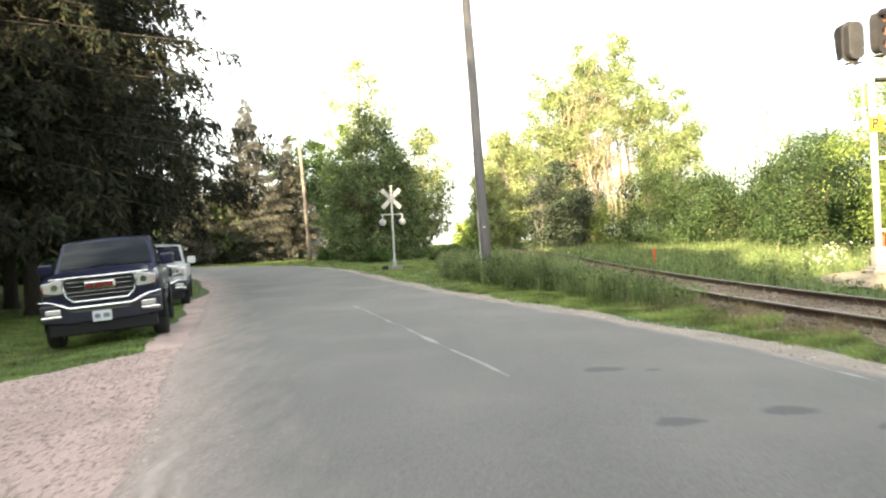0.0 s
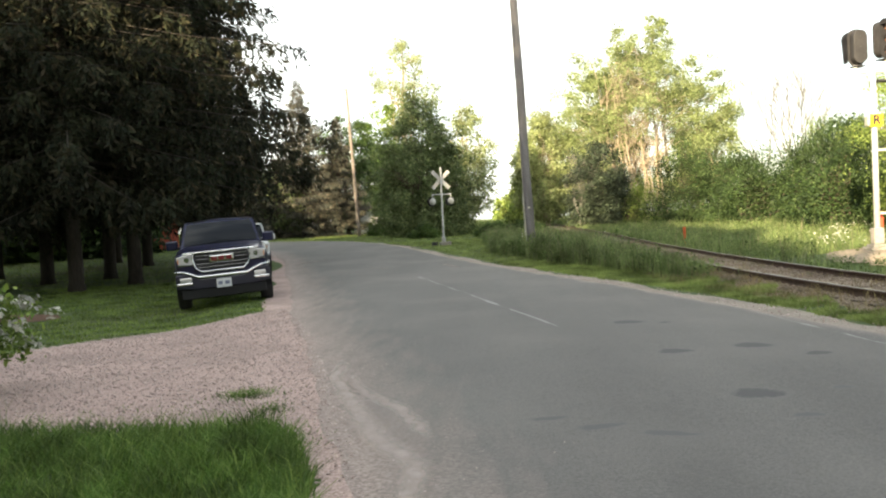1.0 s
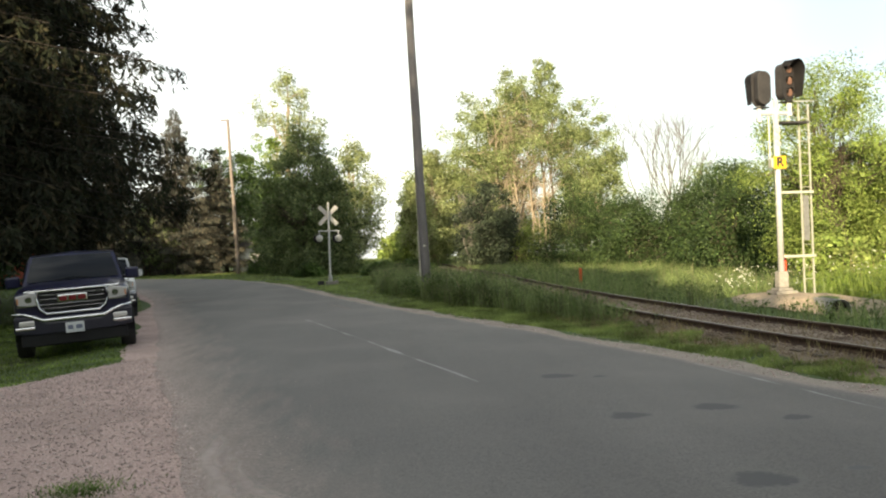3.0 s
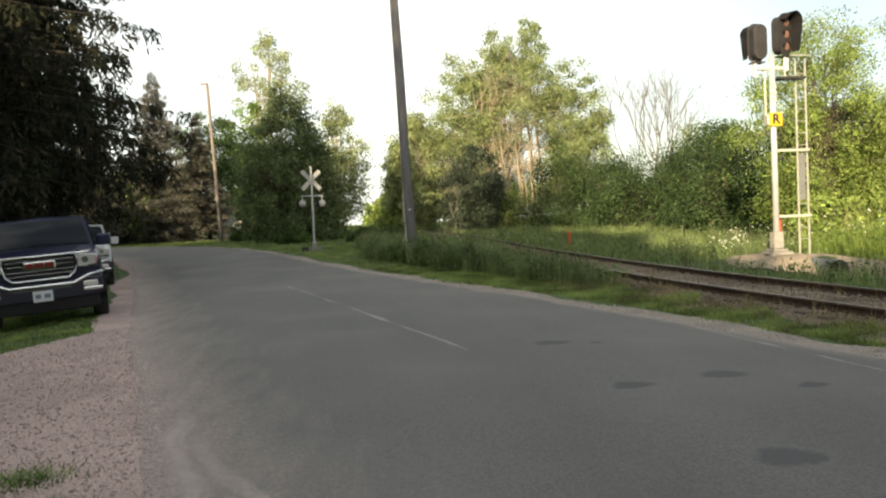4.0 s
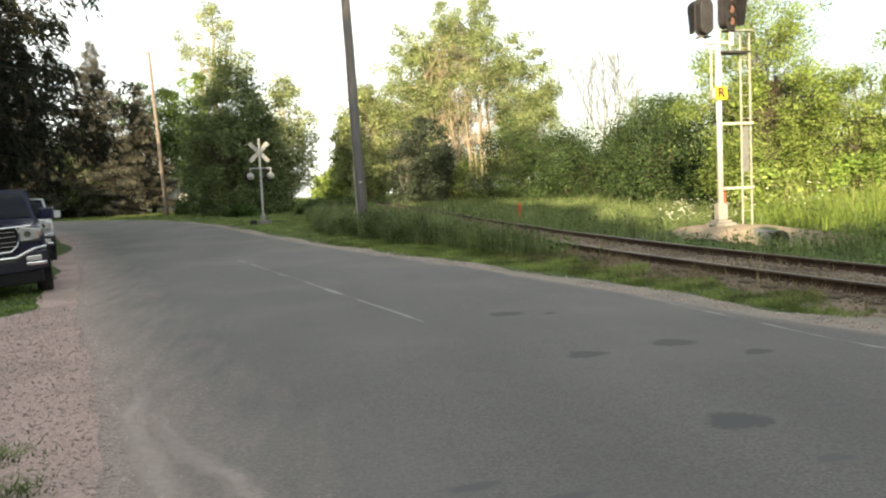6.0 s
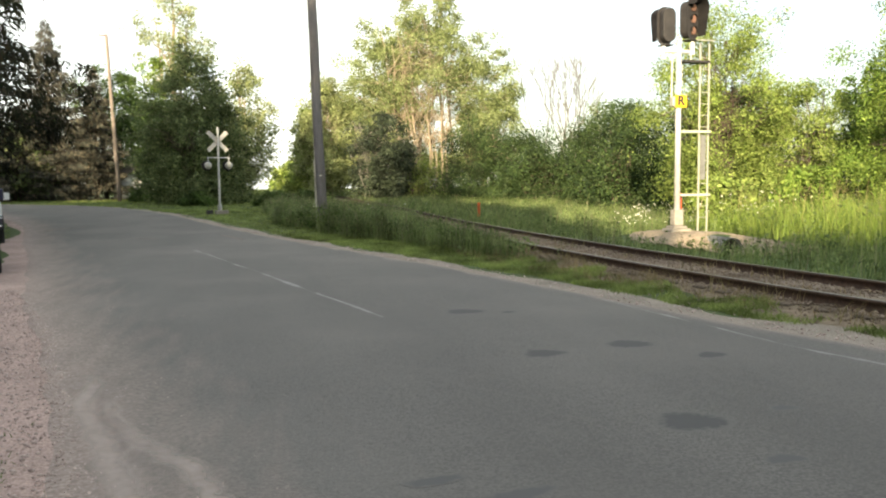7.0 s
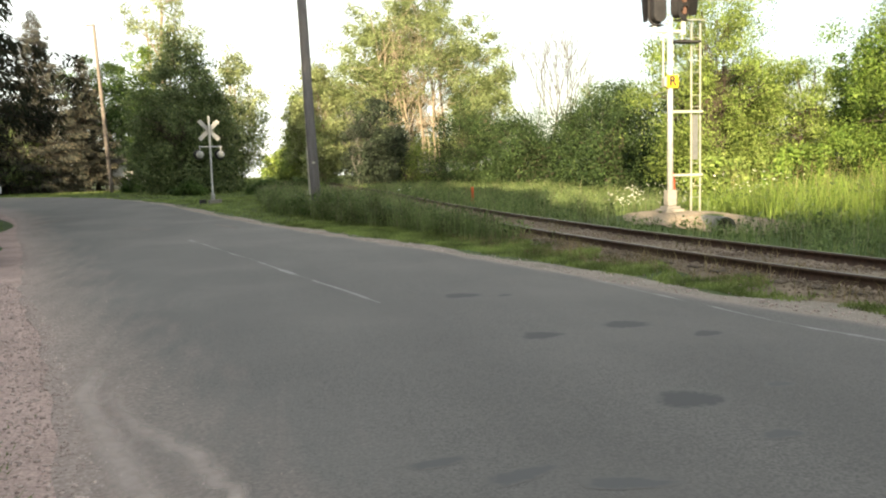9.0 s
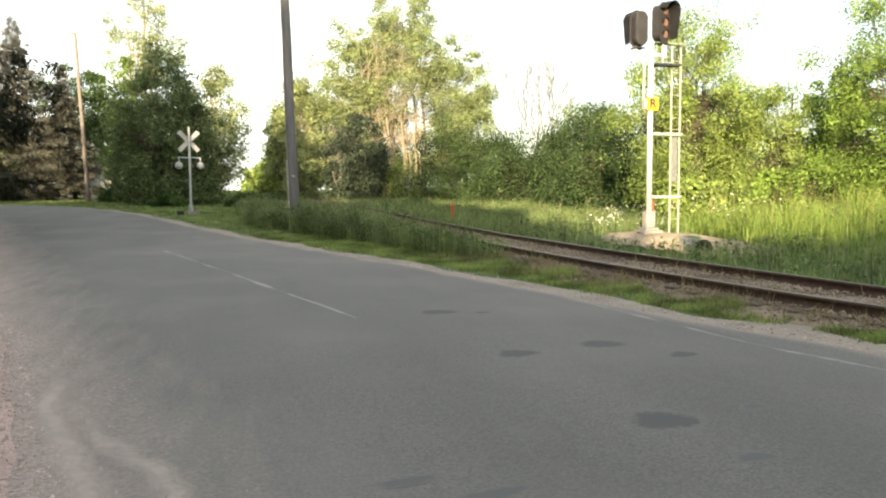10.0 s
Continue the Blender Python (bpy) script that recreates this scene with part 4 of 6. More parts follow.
# ---------------------------------------------------------------- trees
def leaf_cloud(centres, radii, n, size, seed, up=0.35, shell=0.55):
    """Leaf blades scattered through clumps; returns verts and quads."""
    r = np.random.default_rng(seed)
    centres, radii = np.asarray(centres, float), np.asarray(radii, float)
    w = radii ** 2 * r.uniform(0.12, 1.4, len(radii)) ** 1.5
    c = r.choice(len(centres), n, p=w / w.sum())
    d = r.normal(size=(n, 3))
    d /= np.linalg.norm(d, axis=1, keepdims=True)
    rad = shell + (1 - shell) * r.random(n) ** 0.6 + np.abs(r.normal(0, 0.42, n))
    p = centres[c] + d * (rad * radii[c])[:, None] * np.array([1, 1, 0.8])
    nrm = d * 0.7 + r.normal(0, 0.55, (n, 3)) + np.array([0, 0, up])
    nrm /= np.linalg.norm(nrm, axis=1, keepdims=True)
    a = np.cross(nrm, r.normal(size=(n, 3)))
    a /= np.linalg.norm(a, axis=1, keepdims=True)
    b = np.cross(nrm, a)
    s = (size * r.uniform(0.55, 1.35, n))[:, None]
    v = np.stack([p - a * s, p + b * s * 0.55 + nrm * s * 0.12, p + a * s, p - b * s * 0.55 + nrm * s * 0.12], 1).reshape(-1, 3)
    return v, np.arange(n * 4).reshape(-1, 4)


def crown_clumps(seed, h0, h1, rx, ry, count, rmin, rmax, shape="round", hollow=0.25):
    """Clump centres filling an uneven crown between two heights."""
    r = random.Random(seed)
    count, rmin, rmax = int(count * 1.9), rmin * 0.68, rmax * 0.74
    cs, rs = [], []
    while len(cs) < count:
        t = r.random()
        if shape == "round":
            w = math.sin(math.pi * (0.12 + 0.83 * t)) ** 0.7
        elif shape == "bush":
            w = math.cos(t * math.pi / 2 * 0.93) ** 0.55
        elif shape == "vase":
            w = 0.25 + 0.75 * math.sin(math.pi * (0.05 + 0.85 * t) ** 0.8)
        else:
            w = 1.05 - 0.8 * t
        a, q = r.uniform(0, 6.283), math.sqrt(r.uniform(hollow, 1.0))
        lump = (1 + 0.22 * math.sin(3 * a + seed) + 0.18 * math.sin(5 * a + 9 * t + seed)) * r.uniform(0.78, 1.16)
        tall = 1 + 0.10 * math.sin(2 * a + 1.7 * seed) + 0.06 * math.sin(5 * a + seed)
        cs.append((math.cos(a) * q * rx * w * lump, math.sin(a) * q * ry * w * lump, h0 + (h1 - h0) * t * tall))
        rs.append(r.uniform(rmin, rmax) * (1.1 - 0.35 * t))
    return cs, rs


def limbs(bm, stems, clumps, seed, r0, every=3):
    r = random.Random(seed)
    for bx, by, tx, ty, tz, rr in stems:
        pts, rad = [], []
        for k in range(9):
            f = k / 8
            pts.append((bx + (tx - bx) * f ** 1.2 + 0.12 * math.sin(k * 1.7 + seed + bx), by + (ty - by) * f ** 1.2 + 0.12 * math.cos(k * 1.3 + by), -0.25 + (tz + 0.25) * f))
            rad.append(rr * (1.25 if k == 0 else 1 - 0.82 * f))
        tube(bm, pts, rad, 8)
        for c in clumps[::every]:
            k = r.randint(3, 7)
            s = Vector(pts[k])
            d = Vector(c) - s
            if 0.3 < d.length < 4.5 and d.z > -0.6:
                m = s + d * 0.5 + Vector((0, 0, 0.12 * d.length))
                q = rad[k] * 0.5
                tube(bm, [s, m, Vector(c)], [q, q * 0.6, 0.012], 5, cap=False)


def leafy(name, x, y, clumps, n, size, mat, stems, bark, label, seed, turn=0, category="tree"):
    t = empty(name, pose(x, y, top(x, y), 0, 0, turn))
    cs, rs = clumps
    v, f = leaf_cloud(cs, rs, int(n * 1.2), size * 0.90, seed, 0.35, 0.25)
    soup("crown", v, f, mat, t)
    bm = bmesh.new()
    limbs(bm, stems, cs, seed, 0.2)
    part("trunk", bm, bark, t, smooth=True)
    return tagged(t, label, category)


def stems_of(seed, n, spread, h, r):
    q = random.Random(seed)
    out = []
    for _ in range(n):
        x, y = q.uniform(-spread, spread), q.uniform(-spread, spread) * 0.6
        out.append((x, y, x * 1.5 + q.uniform(-0.35, 0.35) * spread, y * 1.3, h * q.uniform(0.75, 1.0), r * q.uniform(0.6, 1.1)))
    return out


# the tall aspens beyond the track
def opened(clumps, y0, z0, x0):
    """The same crown with its near lower middle left open, so that the trunks show."""
    keep = [k for k, (x, y, z) in enumerate(clumps[0]) if not (y < y0 and z < z0 and abs(x) < x0)]
    return [clumps[0][k] for k in keep], [clumps[1][k] for k in keep]


leafy("aspen_clump", 13.6, 59.0, opened(crown_clumps(11, 1.8, 13.4, 5.3, 4.2, 210, 0.6, 1.3, "round"), 0.2, 6.6, 2.7), 52000, 0.085, L_BIG, stems_of(11, 18, 2.6, 12.8, 0.088), M_PALEBARK, "tall sunlit aspen clump with many pale trunks", 11)
leafy("aspen_clump", 10.1, 60.5, crown_clumps(12, 3.2, 12.4, 2.7, 2.6, 80, 0.5, 1.1, "round"), 20000, 0.095, L_BIG, stems_of(12, 4, 0.9, 10.5, 0.13), M_PALEBARK, "slender sunlit aspen clump with pale trunks", 12)
leafy("aspen_clump", 18.0, 58.5, crown_clumps(13, 1.6, 11.6, 2.5, 2.4, 90, 0.5, 1.1, "round"), 22000, 0.095, L_BIG, stems_of(13, 4, 0.9, 9, 0.12), M_PALEBARK, "sunlit yellow-green aspen beside the tall clump", 13)
leafy("poplar", 12.4, 61.0, crown_clumps(14, 9.0, 15.4, 1.7, 1.7, 40, 0.4, 0.85, "round"), 7000, 0.10, L_BIG, stems_of(14, 2, 0.3, 14.5, 0.16), M_PALEBARK, "high poplar top rising over the aspens", 14)
leafy("poplar", 15.2, 61.0, crown_clumps(15, 9.0, 15.3, 1.4, 1.4, 34, 0.4, 0.8, "round"), 6000, 0.10, L_BIG, stems_of(15, 2, 0.3, 14.5, 0.15), M_PALEBARK, "high poplar top rising over the aspens", 15)
# beyond them, along the line
# pale leaf colour makes up for sunlight that falls short on this crown
leafy("roadside_tree", 7.6, 77.0, crown_clumps(21, 1.2, 10.2, 3.5, 3.2, 80, 0.7, 1.3, "round"), 17000, 0.13, L_PALE, stems_of(21, 3, 0.6, 8, 0.18), M_BARK, "rounded green railway tree, leaves paled for sunlight", 21)
leafy("roadside_tree", 10.2, 74.0, crown_clumps(22, 1.5, 10.8, 3.0, 3.0, 80, 0.7, 1.3, "round"), 15000, 0.13, L_BIG, stems_of(22, 3, 0.6, 9, 0.18), M_PALEBARK, "rounded sunlit yellow-green tree near the railway", 22)
# sunlight on this crown is put into its leaf colour as well
leafy("roadside_tree", 6.0, 61.0, crown_clumps(25, 0.5, 8.0, 2.3, 2.0, 70, 0.5, 1.0, "round"), 17000, 0.11, L_PALE, stems_of(25, 4, 0.6, 6.8, 0.08), M_PALEBARK, "tree behind the grey pole, leaves paled for sunlight", 25)
leafy("roadside_tree", 4.9, 63.5, crown_clumps(26, 0.4, 6.2, 1.5, 1.7, 50, 0.5, 0.9, "bush"), 11000, 0.12, L_LIME, stems_of(26, 3, 0.5, 5.2, 0.08), M_BARK, "small sunlit green tree beside the line", 26)
leafy("far_bush", 6.9, 120.0, crown_clumps(23, 0.2, 4.2, 3.6, 3.0, 50, 0.7, 1.2, "bush"), 5000, 0.26, L_LIME, stems_of(23, 2, 0.6, 3, 0.12), M_BARK, "distant sunlit bush beside the line", 23, category="bush")
leafy("far_bush", 10.5, 150.0, crown_clumps(24, 0.2, 6.0, 5.0, 4.0, 60, 0.8, 1.5, "bush"), 5000, 0.32, L_LIME, stems_of(24, 2, 0.6, 4, 0.12), M_BARK, "distant sunlit bush beside the line", 24, category="bush")
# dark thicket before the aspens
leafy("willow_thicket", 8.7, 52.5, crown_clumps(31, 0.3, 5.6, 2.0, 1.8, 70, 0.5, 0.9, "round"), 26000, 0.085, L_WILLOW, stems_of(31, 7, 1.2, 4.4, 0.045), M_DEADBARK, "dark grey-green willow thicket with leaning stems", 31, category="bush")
# bushes in L_DEEP have their shade put into the leaf colour
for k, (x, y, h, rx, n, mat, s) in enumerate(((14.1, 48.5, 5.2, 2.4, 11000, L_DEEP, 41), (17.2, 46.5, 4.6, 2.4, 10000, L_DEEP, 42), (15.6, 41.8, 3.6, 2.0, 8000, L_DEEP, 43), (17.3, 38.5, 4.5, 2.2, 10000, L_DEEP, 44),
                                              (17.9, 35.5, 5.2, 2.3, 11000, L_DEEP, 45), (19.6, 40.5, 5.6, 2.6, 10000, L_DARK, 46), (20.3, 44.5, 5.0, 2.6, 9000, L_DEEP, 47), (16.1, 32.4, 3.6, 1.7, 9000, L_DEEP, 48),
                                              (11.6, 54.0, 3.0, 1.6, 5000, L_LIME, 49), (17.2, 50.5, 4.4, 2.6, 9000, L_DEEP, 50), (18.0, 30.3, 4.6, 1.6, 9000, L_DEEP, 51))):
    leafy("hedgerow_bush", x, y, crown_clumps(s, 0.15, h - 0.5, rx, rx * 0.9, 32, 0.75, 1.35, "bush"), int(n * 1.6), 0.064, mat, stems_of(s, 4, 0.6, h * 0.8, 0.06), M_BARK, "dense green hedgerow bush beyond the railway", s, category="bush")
# sunlit trees behind the signal
leafy("box_elder", 18.6, 28.6, crown_clumps(61, 0.8, 7.5, 3.2, 2.8, 74, 0.55, 1.1, "round"), 54000, 0.053, L_LIME, stems_of(61, 5, 0.7, 6.5, 0.11), M_BARK, "bright sunlit box elder behind the signal", 61)
leafy("box_elder", 21.4, 27.6, crown_clumps(62, 0.6, 4.9, 2.0, 2.0, 40, 0.5, 0.95, "vase"), 30000, 0.053, L_LIME, stems_of(62, 4, 0.6, 5, 0.09), M_BARK, "bright sunlit box elder with open branches", 62)
leafy("box_elder", 24.2, 27.0, crown_clumps(63, 1.0, 5.6, 2.0, 2.0, 44, 0.3, 0.6, "vase", 0.1), 6500, 0.08, L_MAPLE, stems_of(63, 4, 0.8, 6, 0.08), M_BARK, "open light-green box elder against the sky", 63)
leafy("maple", 22.4, 22.6, crown_clumps(64, 0.8, 7.2, 2.1, 2.1, 52, 0.5, 0.95, "round"), 38000, 0.053, L_MAPLE, stems_of(64, 3, 0.4, 6.5, 0.12), M_BARK, "leafy green maple partly lit by low sun", 64)
leafy("maple", 25.6, 20.0, crown_clumps(65, 0.6, 8.5, 2.8, 2.6, 60, 0.6, 1.1, "round"), 34000, 0.056, L_LIME, stems_of(65, 3, 0.5, 7.5, 0.13), M_BARK, "leafy green maple partly lit by low sun", 65)
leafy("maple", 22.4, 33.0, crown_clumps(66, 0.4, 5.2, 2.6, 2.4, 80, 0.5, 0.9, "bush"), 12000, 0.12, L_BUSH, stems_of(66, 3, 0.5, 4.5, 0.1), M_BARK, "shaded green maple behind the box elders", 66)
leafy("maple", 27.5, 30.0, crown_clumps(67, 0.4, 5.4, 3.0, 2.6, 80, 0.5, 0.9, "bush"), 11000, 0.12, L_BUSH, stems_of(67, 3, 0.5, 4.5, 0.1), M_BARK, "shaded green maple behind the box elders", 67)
leafy("elder_bush", 15.6, 23.6, crown_clumps(68, 0.1, 1.5, 1.3, 1.0, 40, 0.25, 0.5, "bush"), 6500, 0.075, L_LIME, stems_of(68, 3, 0.4, 1.2, 0.03), M_BARK, "low sunlit shrub behind the signal ladder", 68, category="bush")
leafy("elder_bush", 17.8, 22.8, crown_clumps(69, 0.1, 1.7, 1.5, 1.0, 44, 0.25, 0.5, "bush"), 7500, 0.075, L_MAPLE, stems_of(69, 3, 0.4, 1.4, 0.03), M_BARK, "low green shrub under the box elder", 69, category="bush")
# the dark trees behind the crossing signal
leafy("ash_tree", -3.1, 53.5, crown_clumps(81, 0.0, 9.0, 3.5, 3.0, 160, 0.6, 1.15, "round"), 36000, 0.095, L_DARK, stems_of(81, 3, 0.4, 7.5, 0.16), M_BARK, "dense dark green tree in the shade", 81)
leafy("ash_tree", -1.9, 53.0, crown_clumps(82, 0.2, 6.3, 1.75, 1.8, 90, 0.5, 1.0, "bush"), 12000, 0.11, L_DARK, stems_of(82, 2, 0.4, 5, 0.12), M_BARK, "dense dark green tree at the edge of the gap", 82)
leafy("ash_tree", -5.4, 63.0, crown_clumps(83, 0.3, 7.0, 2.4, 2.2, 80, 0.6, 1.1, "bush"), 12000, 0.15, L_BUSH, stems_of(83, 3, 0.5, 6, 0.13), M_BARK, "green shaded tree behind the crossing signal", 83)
leafy("cottonwood", -6.8, 84.0, crown_clumps(84, 11.0, 19.4, 4.1, 3.4, 60, 0.6, 1.1, "round", 0.1), 8500, 0.12, L_PALE, [(0, 0, 0.2, 0, 20, 0.36), (0.1, 0, 1.4, 0.3, 17, 0.2), (0, 0, -1.6, 0.3, 18, 0.2)], M_PALEBARK, "tall airy cottonwood with a thin crown", 84)
leafy("cottonwood", -0.1, 67.0, crown_clumps(85, 1.2, 10.6, 2.4, 2.4, 90, 0.7, 1.2, "round"), 18000, 0.11, L_PALE, stems_of(85, 2, 0.3, 10, 0.16), M_PALEBARK, "lighter green tree behind the dark ash", 85)
leafy("linden", -11.0, 73.0, crown_clumps(86, 1.0, 10.0, 3.9, 3.0, 100, 0.7, 1.3, "round"), 20000, 0.13, L_BUSH, stems_of(86, 3, 0.6, 8, 0.2), M_BARK, "green linden behind the leaning pole", 86)
leafy("linden", -8.0, 76.0, crown_clumps(87, 1.0, 11.0, 3.2, 3.0, 80, 0.5, 1.0, "round"), 12000, 0.13, L_MAPLE, stems_of(87, 3, 0.6, 9, 0.2), M_BARK, "sun-touched linden behind the dark trees", 87)
leafy("linden", -16.5, 66.0, crown_clumps(88, 0.4, 5.8, 2.8, 2.4, 70, 0.6, 1.1, "bush"), 9000, 0.17, L_DARK, stems_of(88, 3, 0.5, 5, 0.14), M_BARK, "dark shrub layer behind the blue spruce", 88)
for k, (x, y, h, rx) in enumerate(((-5.0, 60.0, 1.0, 1.0), (-3.0, 49.5, 0.8, 0.9), (-7.0, 59.0, 0.7, 0.8), (1.6, 47.0, 0.7, 1.0), (3.4, 42.0, 0.8, 1.0))):
    leafy("verge_bush", x, y, crown_clumps(90 + k, 0.05, h, rx, rx, 26, 0.2, 0.4, "bush"), 3200, 0.085, L_BUSH, stems_of(90 + k, 2, 0.2, h * 0.8, 0.02), M_BARK, "low green bush at the edge of the mown grass", 90 + k, category="bush")


def bare_tree(x, y, h, seed):
    r = random.Random(seed)
    bm = bmesh.new()

    def grow(p, d, length, rad, depth):
        mid = p + d * length * 0.5 + Vector((r.uniform(-1, 1), r.uniform(-1, 1), 0)) * length * 0.05
        end = p + d * length
        tube(bm, [p, mid, end], [rad, rad * 0.8, rad * 0.55], 4, cap=False)
        if depth:
            for _ in range(3):
                q = (d + Vector((r.uniform(-1, 1), r.uniform(-1, 1), r.uniform(0.1, 0.6))) * 0.58).normalized()
                grow(p + d * length * r.uniform(0.55, 1.0), q, length * r.uniform(0.55, 0.8), rad * 0.57, depth - 1)

    for k in range(5):
        grow(Vector((r.uniform(-0.3, 0.3), r.uniform(-0.2, 0.2), -0.2)), Vector((r.uniform(-0.48, 0.48), r.uniform(-0.25, 0.25), 1)).normalized(), h * 0.40, 0.10, 4)
    t = empty("bare_tree", pose(x, y, top(x, y)))
    part("trunk", bm, M_DEADBARK, t)
    return tagged(t, "pale leafless dead tree against the sky", "tree")


bare_tree(23.6, 58.5, 13.0, 5)


def hanging_sprays(r, pts, o, ln, reach, count):
    """Short needle sprays strung along branchlets that hang from a bough."""
    side = np.array([-o[1], o[0], 0])
    P, D = [], []
    for _ in range(max(3, int(count * ln / reach))):
        v = r.uniform(0.15, 1.0) ** 0.75
        q = np.array([np.interp(v, np.linspace(0, 1, 5), [p[j] for p in pts]) for j in range(3)])
        w = r.normal(0, 0.17) * ln * (1.1 - v)
        fall = r.uniform(0.25, 0.95) * (0.5 + 0.5 * ln / reach)
        f = np.linspace(0.0, 1.0, 11)[:, None] + r.uniform(-0.05, 0.05, (11, 1))
        swing = o * r.uniform(-0.05, 0.35) + side * (np.sign(w) * r.uniform(0.0, 0.3))
        line = q + side * w * np.minimum(1, f * 1.6 + 0.3) + swing * f * fall + np.array([0, 0, -1.0]) * (0.10 * abs(w) + fall * f ** 1.3)
        P.append(line + r.normal(0, 0.035, (11, 3)))
        D.append(swing * 0.6 + side * r.normal(0, 0.55, (11, 1)) + o * r.normal(0.1, 0.45, (11, 1)) + np.array([0, 0, -1.0]) * r.uniform(0.2, 1.0, (11, 1)))
    return np.vstack(P), np.vstack(D)


def spruce(name, h, bare, reach, mat, bark, seed, droop, n_spray, label, whorl=0.42, trunk=0.34, spray=0.44, wide=0.085):
    """A conifer: straight trunk, whorls of drooping boughs, each hung with many needle sprays."""
    r = np.random.default_rng(seed)
    t = empty(name)
    bm = bmesh.new()
    tube(bm, [(0, 0, -0.3), (0, 0, 0.25), (0, 0, h * 0.5), (0, 0, h)], [trunk * 1.5, trunk, trunk * 0.6, 0.02], 10)
    P, D, S = [], [], []
    z = bare
    while z < h - 0.15:
        f = (z - bare) / (h - bare)
        length0 = reach * (1 - f) ** (0.55 if droop > 0.2 else 0.88) * (0.72 + 0.28 * min(1, f * 6)) + 0.12
        n = 6 if f < 0.75 else 5
        a0 = r.uniform(0, 6.28)
        for k in range(n):
            a = a0 + k * 2 * math.pi / n + r.normal(0, 0.2)
            ln = length0 * r.uniform(0.55, 1.25)
            o = np.array([math.cos(a), math.sin(a), 0])
            zz = z + r.uniform(-0.2, 0.2)
            u = np.linspace(0, 1, 5)
            pts = [np.array([0, 0, zz]) + o * ln * v + np.array([0, 0, ln * (0.10 * v - droop * v ** 1.5 + 0.55 * droop * max(0, v - 0.62))]) for v in u]
            if ln > 0.7:
                tube(bm, [tuple(p) for p in pts], [0.045 * ln / reach + 0.012, 0.03, 0.02, 0.014, 0.006], 4, cap=False)
            if droop > 0.2:
                q, d = hanging_sprays(r, pts, o, ln, reach, n_spray)
                P.append(q)
                D.append(d / np.linalg.norm(d, axis=1, keepdims=True))
                S.append(np.full(len(q), spray) * r.uniform(0.6, 1.5, len(q)))
                continue
            m = max(6, int(n_spray * ln / reach))
            v = r.uniform(0.12, 1.0, m) ** 0.8
            q = np.stack([np.interp(v, u, [p[j] for p in pts]) for j in range(3)], 1)
            side = np.array([-o[1], o[0], 0])
            w = r.normal(0, 0.22, m) * ln * (1.15 - v) + r.normal(0, 0.05, m)
            q = q + side[None] * w[:, None] - np.array([0, 0, 1])[None] * (np.abs(w) * 0.25 + r.uniform(0, 0.34, m))[:, None]
            d = o[None] * r.uniform(0.1, 0.8, m)[:, None] + side[None] * (np.sign(w) * r.uniform(0.0, 0.7, m))[:, None] + np.array([0, 0, -1])[None] * r.uniform(-0.1, 0.8, m)[:, None]
            P.append(q)
            D.append(d / np.linalg.norm(d, axis=1, keepdims=True))
            S.append(np.full(m, spray) * r.uniform(0.6, 1.4, m))
        z += whorl * (1 - 0.35 * f) * r.uniform(0.8, 1.2)
    P, D, S = np.vstack(P), np.vstack(D), np.concatenate(S)[:, None]
    e = np.cross(D, r.normal(size=P.shape))
    e /= np.linalg.norm(e, axis=1, keepdims=True)
    v = np.stack([P, P + D * S * 0.45 + e * S * wide, P + D * S, P + D * S * 0.45 - e * S * wide], 1).reshape(-1, 3)
    soup("crown", v, np.arange(len(v)).reshape(-1, 4), mat, t)
    part("trunk", bm, bark, t, smooth=True)
    return tagged(t, label, "spruce tree", "spruces")


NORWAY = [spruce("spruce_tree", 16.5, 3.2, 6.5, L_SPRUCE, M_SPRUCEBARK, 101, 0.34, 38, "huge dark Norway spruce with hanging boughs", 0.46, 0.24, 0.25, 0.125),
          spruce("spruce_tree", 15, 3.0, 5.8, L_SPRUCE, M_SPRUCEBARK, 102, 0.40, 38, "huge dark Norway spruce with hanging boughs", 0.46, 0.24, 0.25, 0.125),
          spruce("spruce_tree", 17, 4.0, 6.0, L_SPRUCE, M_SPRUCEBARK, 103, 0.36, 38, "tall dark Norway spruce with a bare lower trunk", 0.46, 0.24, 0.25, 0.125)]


def stand(trees, spots):
    used = set()
    for k, x, y, turn in spots:
        m = pose(x, y, top(x, y), 0, 0, turn)
        if k in used:
            copy_thing(trees[k], m)
        else:
            trees[k].matrix_basis = m
            used.add(k)


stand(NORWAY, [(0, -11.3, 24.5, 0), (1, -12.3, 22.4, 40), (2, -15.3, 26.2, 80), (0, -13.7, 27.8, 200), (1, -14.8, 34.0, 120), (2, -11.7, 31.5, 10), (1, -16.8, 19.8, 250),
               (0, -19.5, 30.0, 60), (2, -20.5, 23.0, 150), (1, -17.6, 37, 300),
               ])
# backdrop hedge whose shade is painted by the dark leaf colour
for k, (x, y, h, rx) in enumerate(((-21, 45, 5.5, 3.2), (-26.5, 42, 5.0, 3.4), (-31.5, 37, 5.5, 3.6), (-35, 30, 5.0, 3.4), (-27, 49, 6.0, 3.2), (-37, 23, 5.5, 3.4), (-20.5, 68, 6.5, 3.4), (-25, 66, 6.0, 3.4), (-30, 66, 6.5, 3.6), (-36, 64, 6.0, 3.6), (-16.5, 71, 6.0, 3.2))):
    leafy("hedge_bush", x, y, crown_clumps(140 + k, 0.1, h, rx, rx, 60, 0.6, 1.1, "bush"), 3600, 0.22, L_DEEP, stems_of(140 + k, 3, 0.5, h * 0.8, 0.08), M_BARK, "dark shaded hedge bush beyond the spruces", 140 + k, category="bush")
